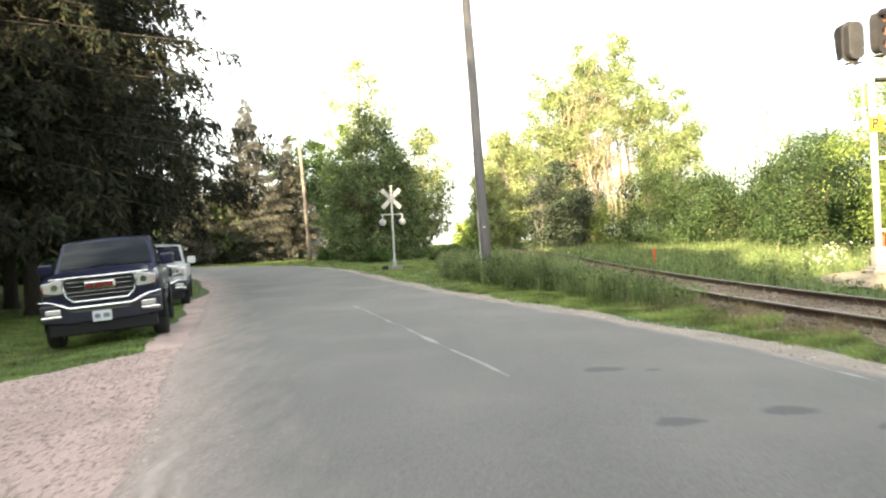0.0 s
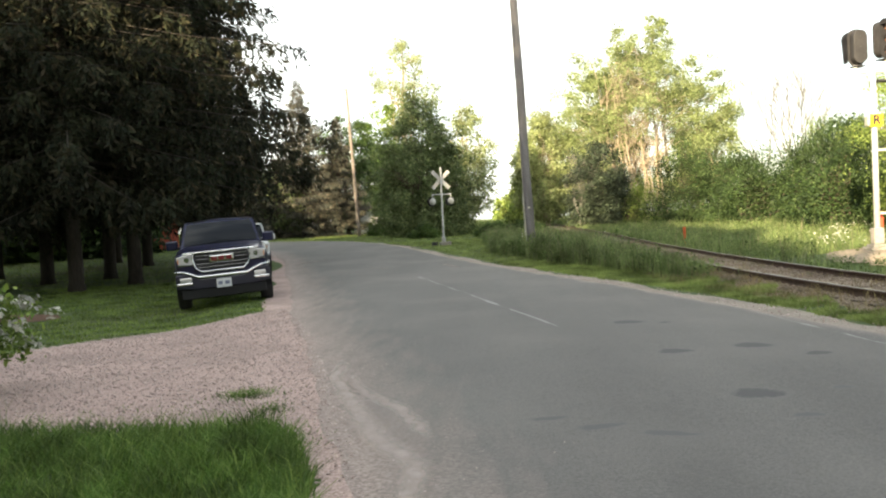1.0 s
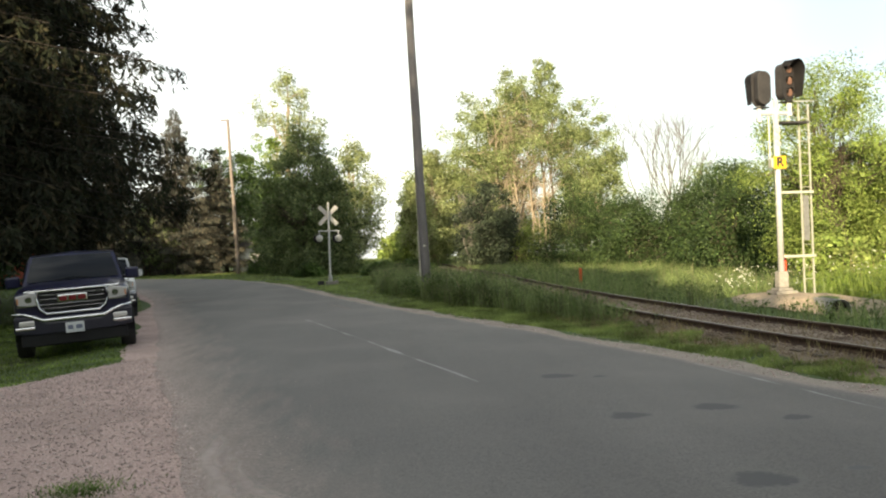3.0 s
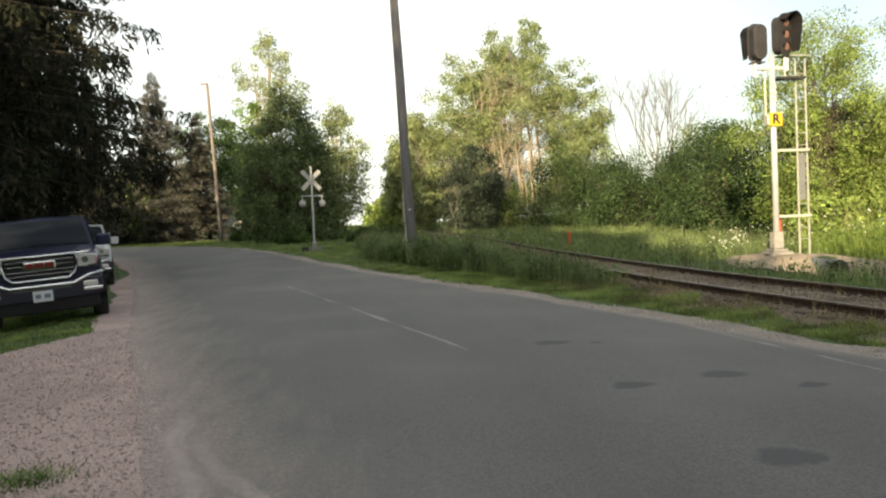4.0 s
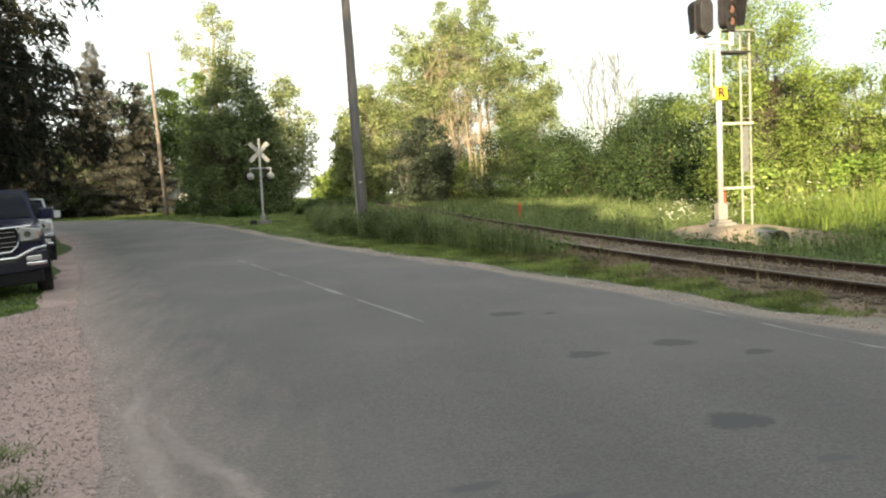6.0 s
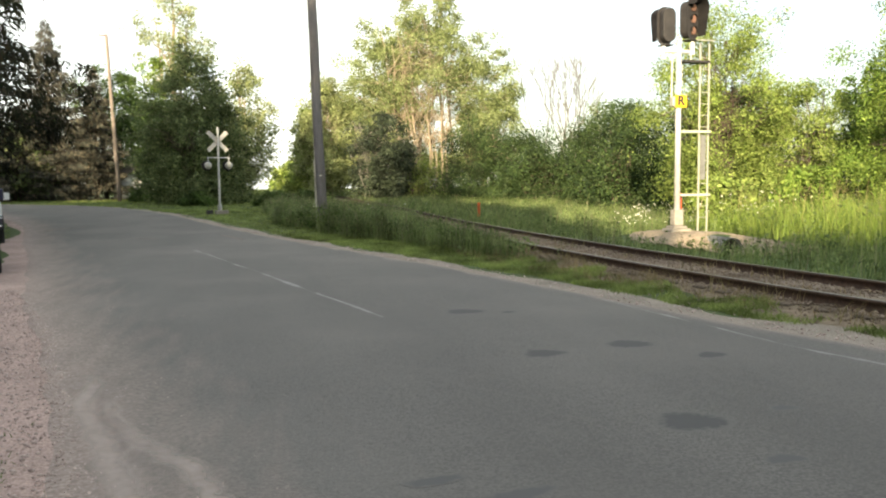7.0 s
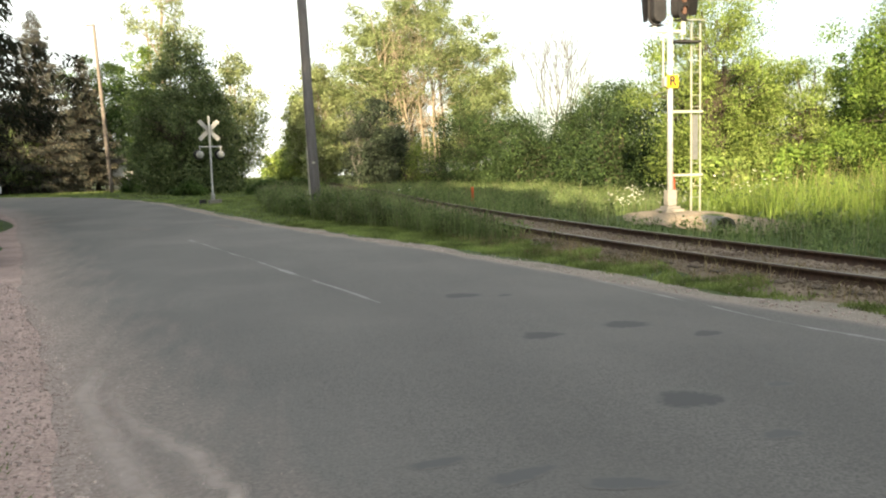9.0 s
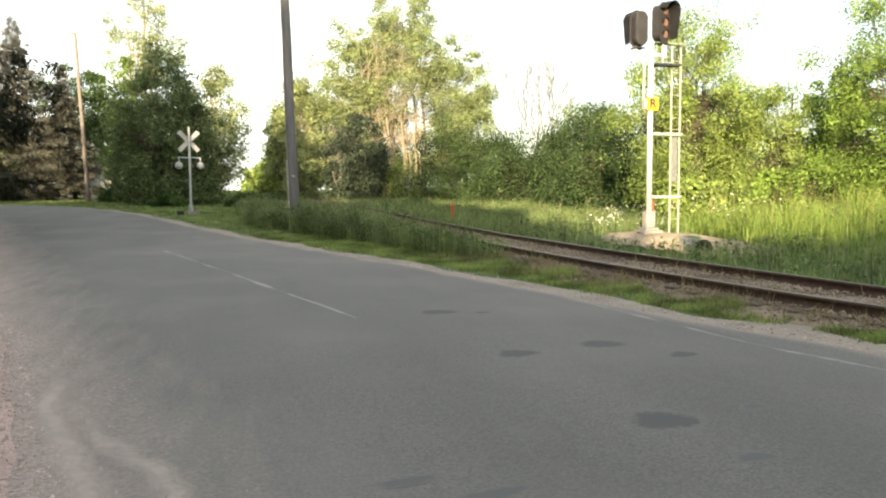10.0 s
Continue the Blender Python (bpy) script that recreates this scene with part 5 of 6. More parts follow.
BLUE = [spruce("spruce_tree", 13.6, 0.4, 4.2, L_BLUE, M_SPRUCEBARK, 111, 0.14, 430, "blue-grey spruce with its top in the sun", 0.38, 0.2, 0.21, 0.12),
        spruce("spruce_tree", 10.4, 0.4, 2.9, L_BLUE, M_SPRUCEBARK, 112, 0.14, 320, "blue-grey spruce standing in shade", 0.38, 0.18, 0.21, 0.12)]
stand(BLUE, [(0, -14.2, 65.5, 0), (1, -11.3, 67.0, 50), (1, -18.5, 63.0, 110)])

# unseen trees added behind the camera, so that their shade lies over the road
LOW = leafy("garden_tree", 0, -40, crown_clumps(121, 0.2, 6.7, 3.4, 3.4, 80, 1.0, 1.8, "bush"), 1500, 0.75, L_BUSH, stems_of(121, 3, 0.5, 6, 0.2), M_BARK, "unseen rounded tree added to shade the road", 121)
HIGH = leafy("garden_tree", -30, -40, crown_clumps(122, 0.2, 12.8, 4.2, 4.2, 140, 1.1, 2.0, "bush"), 2200, 0.84, L_BUSH, stems_of(122, 3, 0.5, 9, 0.25), M_BARK, "tall rounded tree added to cast shade", 122)
tall_spots = [(11.0, -10.6)]
right_of_sun = Vector((-SUN_FROM.y, SUN_FROM.x, 0))
first = {}
for n in range(17):
    c = -40 + n * 3.4
    for row in (0, 1):
        p = SUN_FROM * (12.5 + row * 4) + right_of_sun * (c + row * 1.7)
        kind = LOW if c > -5.5 else HIGH
        grow = 1.15 if -4.0 < c < -2.0 and row == 0 else 0.96 if c > 0.0 else 1.0
        m = pose(p.x, p.y, top(p.x, p.y), 0, 0, 40 * n + 90 * row) @ Matrix.Diagonal((1, 1, grow, 1))
        if kind in first:
            copy_thing(kind, m)
        else:
            kind.matrix_basis = m
            first[kind] = True
# lowered copies behind the spruces, added to shade the blue spruce's lower half
for x, y in ((-26, 42), (-24, 46), (-29, 40)):
    copy_thing(HIGH, pose(x, y, top(x, y), 0, 0, x * 17) @ Matrix.Diagonal((0.8, 0.8, 0.55, 1)))
# an extra unseen spruce, stretched taller, added to shade the meadow
for d, c in tall_spots:
    p = SUN_FROM * d + right_of_sun * c
    copy_thing(NORWAY[0], pose(p.x, p.y, top(p.x, p.y), 0, 0, c * 30) @ Matrix.Diagonal((1, 1, 1.3, 1)))


# ---------------------------------------------------------------- grass
def blades(name, x, y, hgt, wid, mat, label, lean=0.35, seed=1, lift=0.0, cat="grass"):
    """Bent tapering blades, one sheet of 'stuff'."""
    r = np.random.default_rng(seed)
    n = len(x)
    h = np.broadcast_to(hgt, n) * r.uniform(0.55, 1.25, n)
    w = np.broadcast_to(wid, n) * r.uniform(0.7, 1.3, n)
    a, b = r.uniform(0, 6.283, n), r.uniform(0, 6.283, n)
    ln = h * np.abs(r.normal(lean, 0.25, n))
    z = height(x, y) - 0.04 + lift
    cx, sx = np.cos(a) * w / 2, np.sin(a) * w / 2
    ox, oy = np.cos(b) * ln, np.sin(b) * ln
    p = np.stack([x, y, z], 1)
    s = np.stack([cx, sx, np.zeros(n)], 1)
    m = p + np.stack([ox * 0.3, oy * 0.3, h * 0.6], 1)
    t = p + np.stack([ox, oy, h], 1)
    v = np.stack([p - s, p + s, m + s * 0.75, t, m - s * 0.75], 1).reshape(-1, 3)
    f = np.arange(n)[:, None] * 5
    tri = np.concatenate([f + np.array([0, 1, 2]), f + np.array([0, 2, 4]), f + np.array([4, 2, 3])])
    return tagged(soup(name, v, tri, mat), label, cat, kind="stuff")


def scatter(x0, x1, y0, y1, n, test=None):
    x, y = rng.uniform(x0, x1, n), rng.uniform(y0, y1, n)
    k = ~inside(ROAD_POLY, x, y) & ~inside(DRIVE, x, y)
    if test is not None:
        k &= test(x, y)
    return x[k], y[k]


lump = lambda x, y, s: 0.5 + 0.5 * np.sin(x * s + 1.3 * np.sin(y * s * 0.7)) * np.sin(y * s * 1.1 + np.sin(x * s * 0.6))
# the tuft of lawn at the driveway's mouth
x, y = scatter(-6.5, -0.4, 1.0, 4.7, 42000, lambda x, y: x < left_x(y) - 0.04 - 0.16 * lump(x, y, 5))
blades("foreground_grass", x, y, 0.13 + 0.10 * lump(x, y, 2.6), 0.0105, L_FORE, "lush unmown grass beside the driveway", 0.75, 2)
blades("foreground_grass", x[::14], y[::14], 0.25, 0.008, L_LAWN, "longer pale blades over the unmown grass", 0.8, 23)
x, y = scatter(-6.0, -3.4, 3.6, 4.9, 500)
blades("foreground_grass", x, y, 0.42, 0.008, L_TALL, "tall seed stalks at the driveway's edge", 0.3, 22)
x = np.concatenate([rng.normal(-1.92, 0.15, 1100), rng.normal(-1.50, 0.09, 420), rng.normal(-1.08, 0.09, 260), rng.normal(-2.6, 0.5, 120)])
y = np.concatenate([rng.normal(5.28, 0.15, 1100), rng.normal(4.58, 0.14, 420), rng.normal(3.55, 0.25, 260), rng.normal(4.6, 0.25, 120)])
blades("grass_tuft", x, y, 0.075, 0.010, L_FORE, "small green tuft growing through the gravel", 0.6, 3)
# lawn round the parked pickup and under the spruces
x, y = scatter(-16, -2.8, 8.5, 24, 70000, lambda x, y: (x < left_x(y) - 0.55) & (x > -14) & ~((x < -8.9) & (y > 13.5) & (y < 15.8)))
blades("lawn", x, y, 0.075, 0.022, L_LAWN, "mown green lawn beside the road", 0.5, 4)
x, y = scatter(-34, -5, 24, 50, 30000, lambda x, y: x < left_x(y) - 0.4)
blades("lawn", x, y, 0.09, 0.03, L_LAWN, "mown green lawn under the spruces", 0.5, 5)
# right-hand verge
x, y = scatter(-6, 8.5, 2.5, 45, 140000, lambda x, y: (x > right_x(y) + 0.42 + 0.25 * lump(x, y, 2.2)) & (x < right_x(y) + np.where(y < 13, 1.05, 1.7) + 0.5 * lump(x, y, 1.1) + 0.4 * ease(y, 18, 27) + np.where(y > 30, 5, 0)) & (x < track_x(y) - 0.9 - 0.5 * lump(x, y, 2.9) * (y < 14)) & ((y > 7.4) | (((x - 6.0) / 0.45) ** 2 + ((y - 6.55) / 0.4) ** 2 < 1) | ((y < 5.2) & (lump(x, y, 1.4) > 0.45))))
blades("verge_grass", x, y, 0.10, 0.020, L_VERGE, "short green verge grass along the asphalt", 0.5, 6)
y = rng.uniform(3.5, 24, 70000)
x = right_x(y) + 0.36 + 0.25 * lump(y, y * 0.5, 2.2) + rng.uniform(0, 1, 70000) ** 0.8 * np.minimum(1.7, track_x(y) - 0.95 - right_x(y) - 0.4)
k = ((y > 7.4) | (((x - 6.0) / 0.45) ** 2 + ((y - 6.55) / 0.4) ** 2 < 1) | ((y < 5.2) & (lump(x, y, 1.4) > 0.45))) & (lump(x, y, 3.1) > 0.12) & (x < track_x(y) - 1.0 - 0.45 * lump(x, y, 2.9))
blades("verge_grass", x[k], y[k], 0.07 + 0.06 * lump(x[k], y[k], 1.7), 0.011, L_VERGE, "short green verge grass close to the road", 0.6, 61)
x, y = scatter(-26, 2, 44, 66, 26000, lambda x, y: y > 46)
blades("verge_grass", x, y, 0.11, 0.04, L_VERGE, "mown grass beyond the bend", 0.5, 7)
# weeds round the pole and along the line
x, y = scatter(-2, 8, 13, 60, 90000, lambda x, y: (x > right_x(np.minimum(y, 30)) + 1.6 + 0.25 * ease(y, 18, 27) + 0.4 * lump(x, y, 1.3)) & (x < track_x(y) - 0.86) & (y > 13.5 + 2.2 * lump(x, y, 1.0)))
hh = (0.52 + 0.55 * lump(x, y, 0.9) * (0.5 + 0.5 * lump(x + 2, y, 2.7))) * (0.40 + 0.60 * ease(track_x(y) - x, 0.9, 2.2)) * (1 - 0.45 * ease(y, 32, 42))
k = rng.random(len(x)) < 0.7
blades("roadside_weeds", x[k], y[k], hh[k] * 1.1, 0.017, L_TALL, "tall dense weeds between road and railway", 0.35, 8, cat="weeds")
wc = np.stack([x, y, height(x, y) + hh * rng.uniform(0.05, 0.85, len(x))], 1)[::2]
v, f = leaf_cloud(wc, np.full(len(wc), 0.16), 64000, 0.042, 88, 0.6, 0.1)
tagged(soup("roadside_weeds", v, f, L_WEED), "bushy green leaves of the roadside weeds", "weeds", kind="stuff")
k = rng.random(len(x)) < 0.20
blades("roadside_weeds", x[k], y[k], hh[k] * 1.35, 0.014, L_SEED, "flowering grass stalks above the weeds", 0.2, 9, cat="weeds")
wx, wy = rng.normal(2.9, 1.0, 240), rng.normal(25.2, 3.0, 240)
k = (wx > right_x(wy) + 1.9) & (wx < track_x(wy) - 0.9)
wc = np.stack([wx[k], wy[k], height(wx[k], wy[k]) + rng.uniform(0.15, 0.75, int(k.sum()))], 1)
v, f = leaf_cloud(wc, np.full(len(wc), 0.17), 4200, 0.05, 881, 0.6, 0.1)
tagged(soup("roadside_weeds", v, f, L_BUSH), "dark broad-leaved weeds round the grey pole", "weeds", kind="stuff")
# dry grass beside the rails
x, y = scatter(4.4, 9.5, 4, 20, 16000, lambda x, y: (x > right_x(y) + 0.95) & (x < track_x(y) - 0.8) & (lump(x, y, 1.6) > 0.25))
blades("dry_grass", x, y, 0.17, 0.010, L_DRY, "dry straw-coloured grass beside the rail", 0.7, 10)
x, y = scatter(4.4, 9.5, 4, 18, 5200, lambda x, y: (x > track_x(y) - 1.5) & (x < track_x(y) - 0.8) & (lump(x, y, 4.3) > 0.62))
blades("dry_grass", x, y, 0.30, 0.008, L_DRY, "taller tan tufts against the near rail", 0.5, 101)
yp = rng.uniform(3, 16, 2600)
xp = track_x(yp) - 0.8 - np.abs(rng.normal(0, 0.3, 2600))
pebbles("loose_gravel", xp, yp, rng.uniform(0.010, 0.028, 2600), M_BALLAST, "scattered brown stones beside the near rail")
x, y = scatter(6, 9.5, 4, 30, 3500, lambda x, y: (np.abs(x - track_x(y)) < 0.68) & (lump(x, y, 2.1) > 0.5))
blades("dry_grass", x, y, 0.12, 0.010, L_DRY, "dry tufts between the rails", 0.7, 11, 0.1)
# beyond the track
x, y = scatter(7, 24, 2, 62, 105000, lambda x, y: (x > track_x(y) + 0.85 + 0.35 * lump(x, y, 1.5)) & ~((x > 8.9) & (x < 12.3) & (y > 15.3 + 0.5 * lump(x, y, 2.6)) & (y < 18.7)) & ((y > 14.5) | (x > track_x(y) + 1.5)))
wet = ease(x, 11.5, 13.5) * (1 - ease(y, 20, 24))
hh = 0.26 + 0.42 * lump(x, y, 0.7) * lump(x + 3, y, 0.31) + 0.14 * lump(x, y, 2.3) + 0.60 * wet
k = wet > 0.3
blades("meadow_grass", x[k], y[k], hh[k], 0.013, L_MEADOW, "tall sunlit reed grass beside the culvert", 0.35, 12)
k = ~k & (rng.random(len(x)) < 0.62)
blades("meadow_grass", x[k], y[k], hh[k], 0.012 + 0.012 * ease(y[k], 20, 40), L_TALL, "tall meadow grass beyond the railway", 0.35, 15)
k = (wet < 0.3) & (rng.random(len(x)) < 0.035)
blades("meadow_grass", x[k], y[k], hh[k] * 1.35 + 0.1, 0.016, L_SEED, "pale seed heads over the meadow grass", 0.2, 16)
k = rng.random(len(x)) < 0.30
wc = np.stack([x, y, height(x, y) + hh * rng.uniform(0.05, 0.8, len(x))], 1)[k]
v, f = leaf_cloud(wc, np.full(len(wc), 0.20), 60000, 0.046, 89, 0.6, 0.1)
tagged(soup("meadow_weeds", v, f, L_WEED), "leafy weeds mixed into the meadow grass", "weeds", kind="stuff")
x, y = scatter(13.5, 24, 8, 24, 900)
blades("meadow_grass", x, y, 1.55, 0.012, L_DRY, "tan seed heads over the tall grass", 0.15, 13)
x, y = scatter(0, 30, 60, 130, 30000, lambda x, y: np.abs(x - track_x(y)) > 1.2)
blades("meadow_grass", x, y, 0.6, 0.05, L_TALL, "tall meadow grass along the distant line", 0.35, 14)


def flowers(x, y, n, rad, z0, z1, seed, label):
    r = np.random.default_rng(seed)
    m = r.normal(size=(n, 2)) * rad
    c = np.stack([x + m[:, 0], y + m[:, 1], top(x, y) + r.uniform(z0, z1, n)], 1)
    v, f = leaf_cloud(c, np.full(n, 0.022), n * 6, 0.015, seed, 0.9)
    return tagged(soup("daisies", v, f, L_PETAL), label, "flowers", kind="stuff")


flowers(9.7, 18.7, 75, 0.35, 0.25, 0.75, 1, "white daisies growing beside the signal")
flowers(11.1, 18.9, 50, 0.4, 0.25, 0.8, 2, "white daisies growing behind the ladder")
flowers(13.6, 19.0, 60, 0.7, 0.7, 1.25, 3, "white daisies in the tall grass")
flowers(3.6, 24.5, 18, 1.0, 0.7, 1.0, 4, "white flowers among the roadside weeds")

# flowering shrub at the driveway
sh = leafy("flowering_shrub", -5.25, 5.3, crown_clumps(131, 0.35, 1.25, 0.95, 0.95, 34, 0.22, 0.4, "round"), 5200, 0.045, L_MAPLE, stems_of(131, 4, 0.2, 1.1, 0.02), M_BARK, "green shrub covered in white blossom", 131, category="shrub")
cs, rs = crown_clumps(132, 0.45, 1.35, 1.1, 1.1, 60, 0.07, 0.12, "round", 0.7)
v, f = leaf_cloud(cs, rs, 2600, 0.032, 132)
soup("blossom", v, f, L_PETAL, sh)


# ---------------------------------------------------------------- vehicles
M_CHROME = plain("chrome", (0.75, 0.76, 0.78), 0.12, 1.0, wear=0.05)
M_BARCHROME = plain("satin_chrome", (0.42, 0.42, 0.44), 0.22, 1.0)
M_TYRE = surface("tyre_rubber", (0.012, 0.012, 0.012), (0.03, 0.03, 0.03), 12, 0.9)
M_RIM = plain("alloy_rim", (0.45, 0.46, 0.48), 0.35, 0.8)
M_DARKTRIM = plain("dark_plastic", (0.008, 0.008, 0.009), 0.85)
M_PLATE = plain("number_plate", (0.62, 0.64, 0.66), 0.5)
M_INK = plain("plate_ink", (0.16, 0.18, 0.26), 0.6)
M_BADGE = plain("red_badge", (0.17, 0.012, 0.016), 0.3)
M_HEADLAMP = plain("headlamp_lens", (0.72, 0.71, 0.70), 0.10, 0.4)
M_AMBER = plain("amber_lens", (0.55, 0.22, 0.10), 0.2)


def paint(name, col):
    return surface(name, tuple(v * 0.85 for v in col), col, 3.0, 0.28, 0.0, coat=0.2)


def glass(name):
    m, n, l, p = nodes_of(name)
    p.inputs["Base Color"].default_value = (0.012, 0.014, 0.018, 1)
    p.inputs["Roughness"].default_value = 0.04
    p.inputs["Specular IOR Level"].default_value = 0.24
    return m


M_GLASS = glass("tinted_glass")


def loft(stations):
    """A hull through mirrored half-outlines [(x, z), ...] at positions along y."""
    bm = bmesh.new()
    rings = []
    for y, half in stations:
        rings.append([bm.verts.new((x, y, z)) for x, z in half] + [bm.verts.new((-x, y, z)) for x, z in half[::-1]])
    n = len(rings[0])
    for a, b in zip(rings, rings[1:]):
        for k in range(n):
            bm.faces.new((a[k], a[(k + 1) % n], b[(k + 1) % n], b[k]))
    bm.faces.new(rings[0][::-1])
    bm.faces.new(rings[-1])
    bmesh.ops.recalc_face_normals(bm, faces=bm.faces)
    return bm


def wheel(parent, x, y):
    s = 1 if x > 0 else -1
    w = empty("wheel", pose(x, y, 0.40))
    w.parent = parent
    bm = bmesh.new()
    prof = [(-0.13, 0.27), (-0.135, 0.36), (-0.10, 0.398), (0.10, 0.398), (0.135, 0.36), (0.13, 0.27)]
    n = 32
    rings = [[bm.verts.new((u, r * math.cos(t * 2 * math.pi / n), r * math.sin(t * 2 * math.pi / n))) for t in range(n)] for u, r in prof]
    for a, b in zip(rings, rings[1:]):
        for t in range(n):
            bm.faces.new((a[t], a[(t + 1) % n], b[(t + 1) % n], b[t]))
    part("tyre", bm, M_TYRE, w, smooth=True)
    bm = bmesh.new()
    tube(bm, [(-0.10 * s, 0, 0), (0.05 * s, 0, 0)], [0.27, 0.27], 28)
    for k in range(6):
        c = bmesh.ops.create_cube(bm, size=1)
        for v in c["verts"]:
            v.co = Matrix.Rotation(k * math.pi / 3, 3, "X") @ Vector((0.075 * s + v.co.x * 0.04, v.co.y * 0.055, 0.13 + v.co.z * 0.24))
    part("rim", bm, M_RIM, w)
    return w


def pickup(name, body_mat, m, label, badge):
    """A full-size crew-cab pickup: nose at y = 0, looking towards -y."""
    t = empty(name, m)
    hw = 0.985

    def half(w, z0, z1, crown=0.03):
        return [(0.0, z0), (w * 0.92, z0), (w * 0.985, z0 + 0.10), (w, z0 + 0.30), (w, (z0 + z1) / 2 + 0.1), (w * 0.985, z1 - 0.10), (w * 0.93, z1 - 0.02), (0.0, z1 + crown)]
    body = part("body", loft([(0.10, half(0.90, 0.62, 1.10)), (0.16, half(0.95, 0.60, 1.14)), (0.35, half(hw, 0.52, 1.175)), (0.9, half(hw + 0.01, 0.50, 1.20)), (1.45, half(hw + 0.01, 0.48, 1.22)),
                              (2.2, half(hw, 0.46, 1.22, 0)), (4.0, half(hw, 0.46, 1.24, 0)), (5.55, half(hw, 0.52, 1.26, 0)), (5.7, half(hw - 0.03, 0.55, 1.25, 0))]), body_mat, t, smooth=True)
    mod = body.modifiers.new("edges", "EDGE_SPLIT")
    mod.split_angle = radians(32)
    # raised hood
    part("hood", loft([(0.12, [(0, 1.08), (0.80, 1.08), (0.80, 1.13), (0.62, 1.165), (0, 1.175)]), (0.5, [(0, 1.08), (0.84, 1.10), (0.84, 1.19), (0.62, 1.23), (0, 1.235)]), (1.45, [(0, 1.10), (0.86, 1.12), (0.86, 1.225), (0.64, 1.265), (0, 1.27)])]), body_mat, t, smooth=False)
    # cab
    part("cab", loft([(1.38, [(0, 1.18), (0.90, 1.18), (0.90, 1.20), (0, 1.205)]), (2.05, [(0, 1.18), (0.93, 1.18), (0.79, 1.80), (0, 1.845)]), (2.5, [(0, 1.18), (0.93, 1.18), (0.78, 1.84), (0, 1.885)]),
                      (3.3, [(0, 1.18), (0.93, 1.18), (0.77, 1.83), (0, 1.875)]), (3.72, [(0, 1.18), (0.92, 1.18), (0.78, 1.77), (0, 1.81)]), (3.95, [(0, 1.18), (0.91, 1.18), (0.88, 1.22), (0, 1.23)])]), body_mat, t)

    def pane(name_, pts, lift):
        bm = bmesh.new()
        vs = [bm.verts.new(p) for p in pts]
        f = bm.faces.new(vs)
        f.normal_update()
        nrm = f.normal.copy()
        if nrm.dot(Vector(lift)) < 0:
            nrm.negate()
        bmesh.ops.solidify(bm, geom=[f], thickness=0.012)
        for v in bm.verts:
            v.co += nrm * 0.012
        return part(name_, bm, M_GLASS, t)
    bm = bmesh.new()
    grid = [[bm.verts.new(((0.83 - 0.11 * v) * u, 1.445 + 0.56 * v - 0.07 * (1 - u * u) - 0.03 * math.sin(v * math.pi), 1.275 + 0.52 * v + 0.02 * math.sin(v * math.pi))) for u in np.linspace(-1, 1, 15)] for v in np.linspace(0, 1, 7)]
    for a, b in zip(grid, grid[1:]):
        for k in range(14):
            bm.faces.new((a[k], a[k + 1], b[k + 1], b[k]))
    part("windscreen", bm, M_GLASS, t, smooth=True)
    for s in (1, -1):
        part("wiper", rod((s * 0.35, 1.36, 1.285), (s * 0.02, 1.40, 1.33), 0.008, 5), M_DARKTRIM, t)
    for s in (1, -1):
        pane("side_window", [(0.925 * s, 1.80, 1.27), (0.925 * s, 2.62, 1.27), (0.805 * s, 2.60, 1.76), (0.82 * s, 2.18, 1.74)], (s, 0, 0.2))
        pane("side_window", [(0.925 * s, 2.72, 1.27), (0.925 * s, 3.52, 1.27), (0.80 * s, 3.48, 1.73), (0.80 * s, 2.70, 1.76)], (s, 0, 0.2))
        part("door_handle", boxed(s * 0.985 - 0.02, s * 0.985 + 0.03, 2.45, 2.62, 1.06, 1.10, bevel=0.008), M_CHROME, t)
        part("side_moulding", boxed(s * 0.99 - 0.012, s * 0.99 + 0.014, 1.5, 3.8, 0.70, 0.76, bevel=0.006), M_CHROME, t)
        mir = part("door_mirror", boxed(s * 1.10 - 0.13, s * 1.10 + 0.13, 1.72, 1.90, 1.19, 1.42, bevel=0.04), body_mat, t)
        part("mirror_arm", boxed(s * 0.96 - 0.05, s * 0.96 + 0.06, 1.76, 1.86, 1.20, 1.26, bevel=0.01), M_DARKTRIM, mir)
        # wheel arches and wheels
        for wy in (0.98, 4.62):
            bm = bmesh.new()
            n = 20
            rr = [(0.47, s * 0.90), (0.47, s * 1.015), (0.53, s * 1.015)]
            ring = [[bm.verts.new((xx, wy + r * math.cos(a), 0.42 + r * math.sin(a))) for a in np.linspace(-0.15, math.pi + 0.15, n)] for r, xx in rr]
            for a, b in zip(ring, ring[1:]):
                for k in range(n - 1):
                    bm.faces.new((a[k], a[k + 1], b[k + 1], b[k]))
            part("wheel_arch", bm, M_DARKTRIM, t)
            part("arch_liner", prism([(wy + 0.47 * math.cos(a), 0.42 + 0.47 * math.sin(a)) for a in np.linspace(-0.1, math.pi + 0.1, 18)], "x", s * 0.62, s * (hw + 0.012)), M_DARKTRIM, t)
            wheel(t, s * 0.895, wy)
        # lamp units, stacked and wrapped
        hl = part("headlight", prism([(0.60, 0.87), (0.90, 0.90), (0.935, 1.06), (0.62, 1.115), (0.585, 1.06)] if s > 0 else [(-0.60, 0.87), (-0.585, 1.06), (-0.62, 1.115), (-0.935, 1.06), (-0.90, 0.90)], "y", 0.035, 0.20, 0.012), M_HEADLAMP, t, "clear glossy headlight")
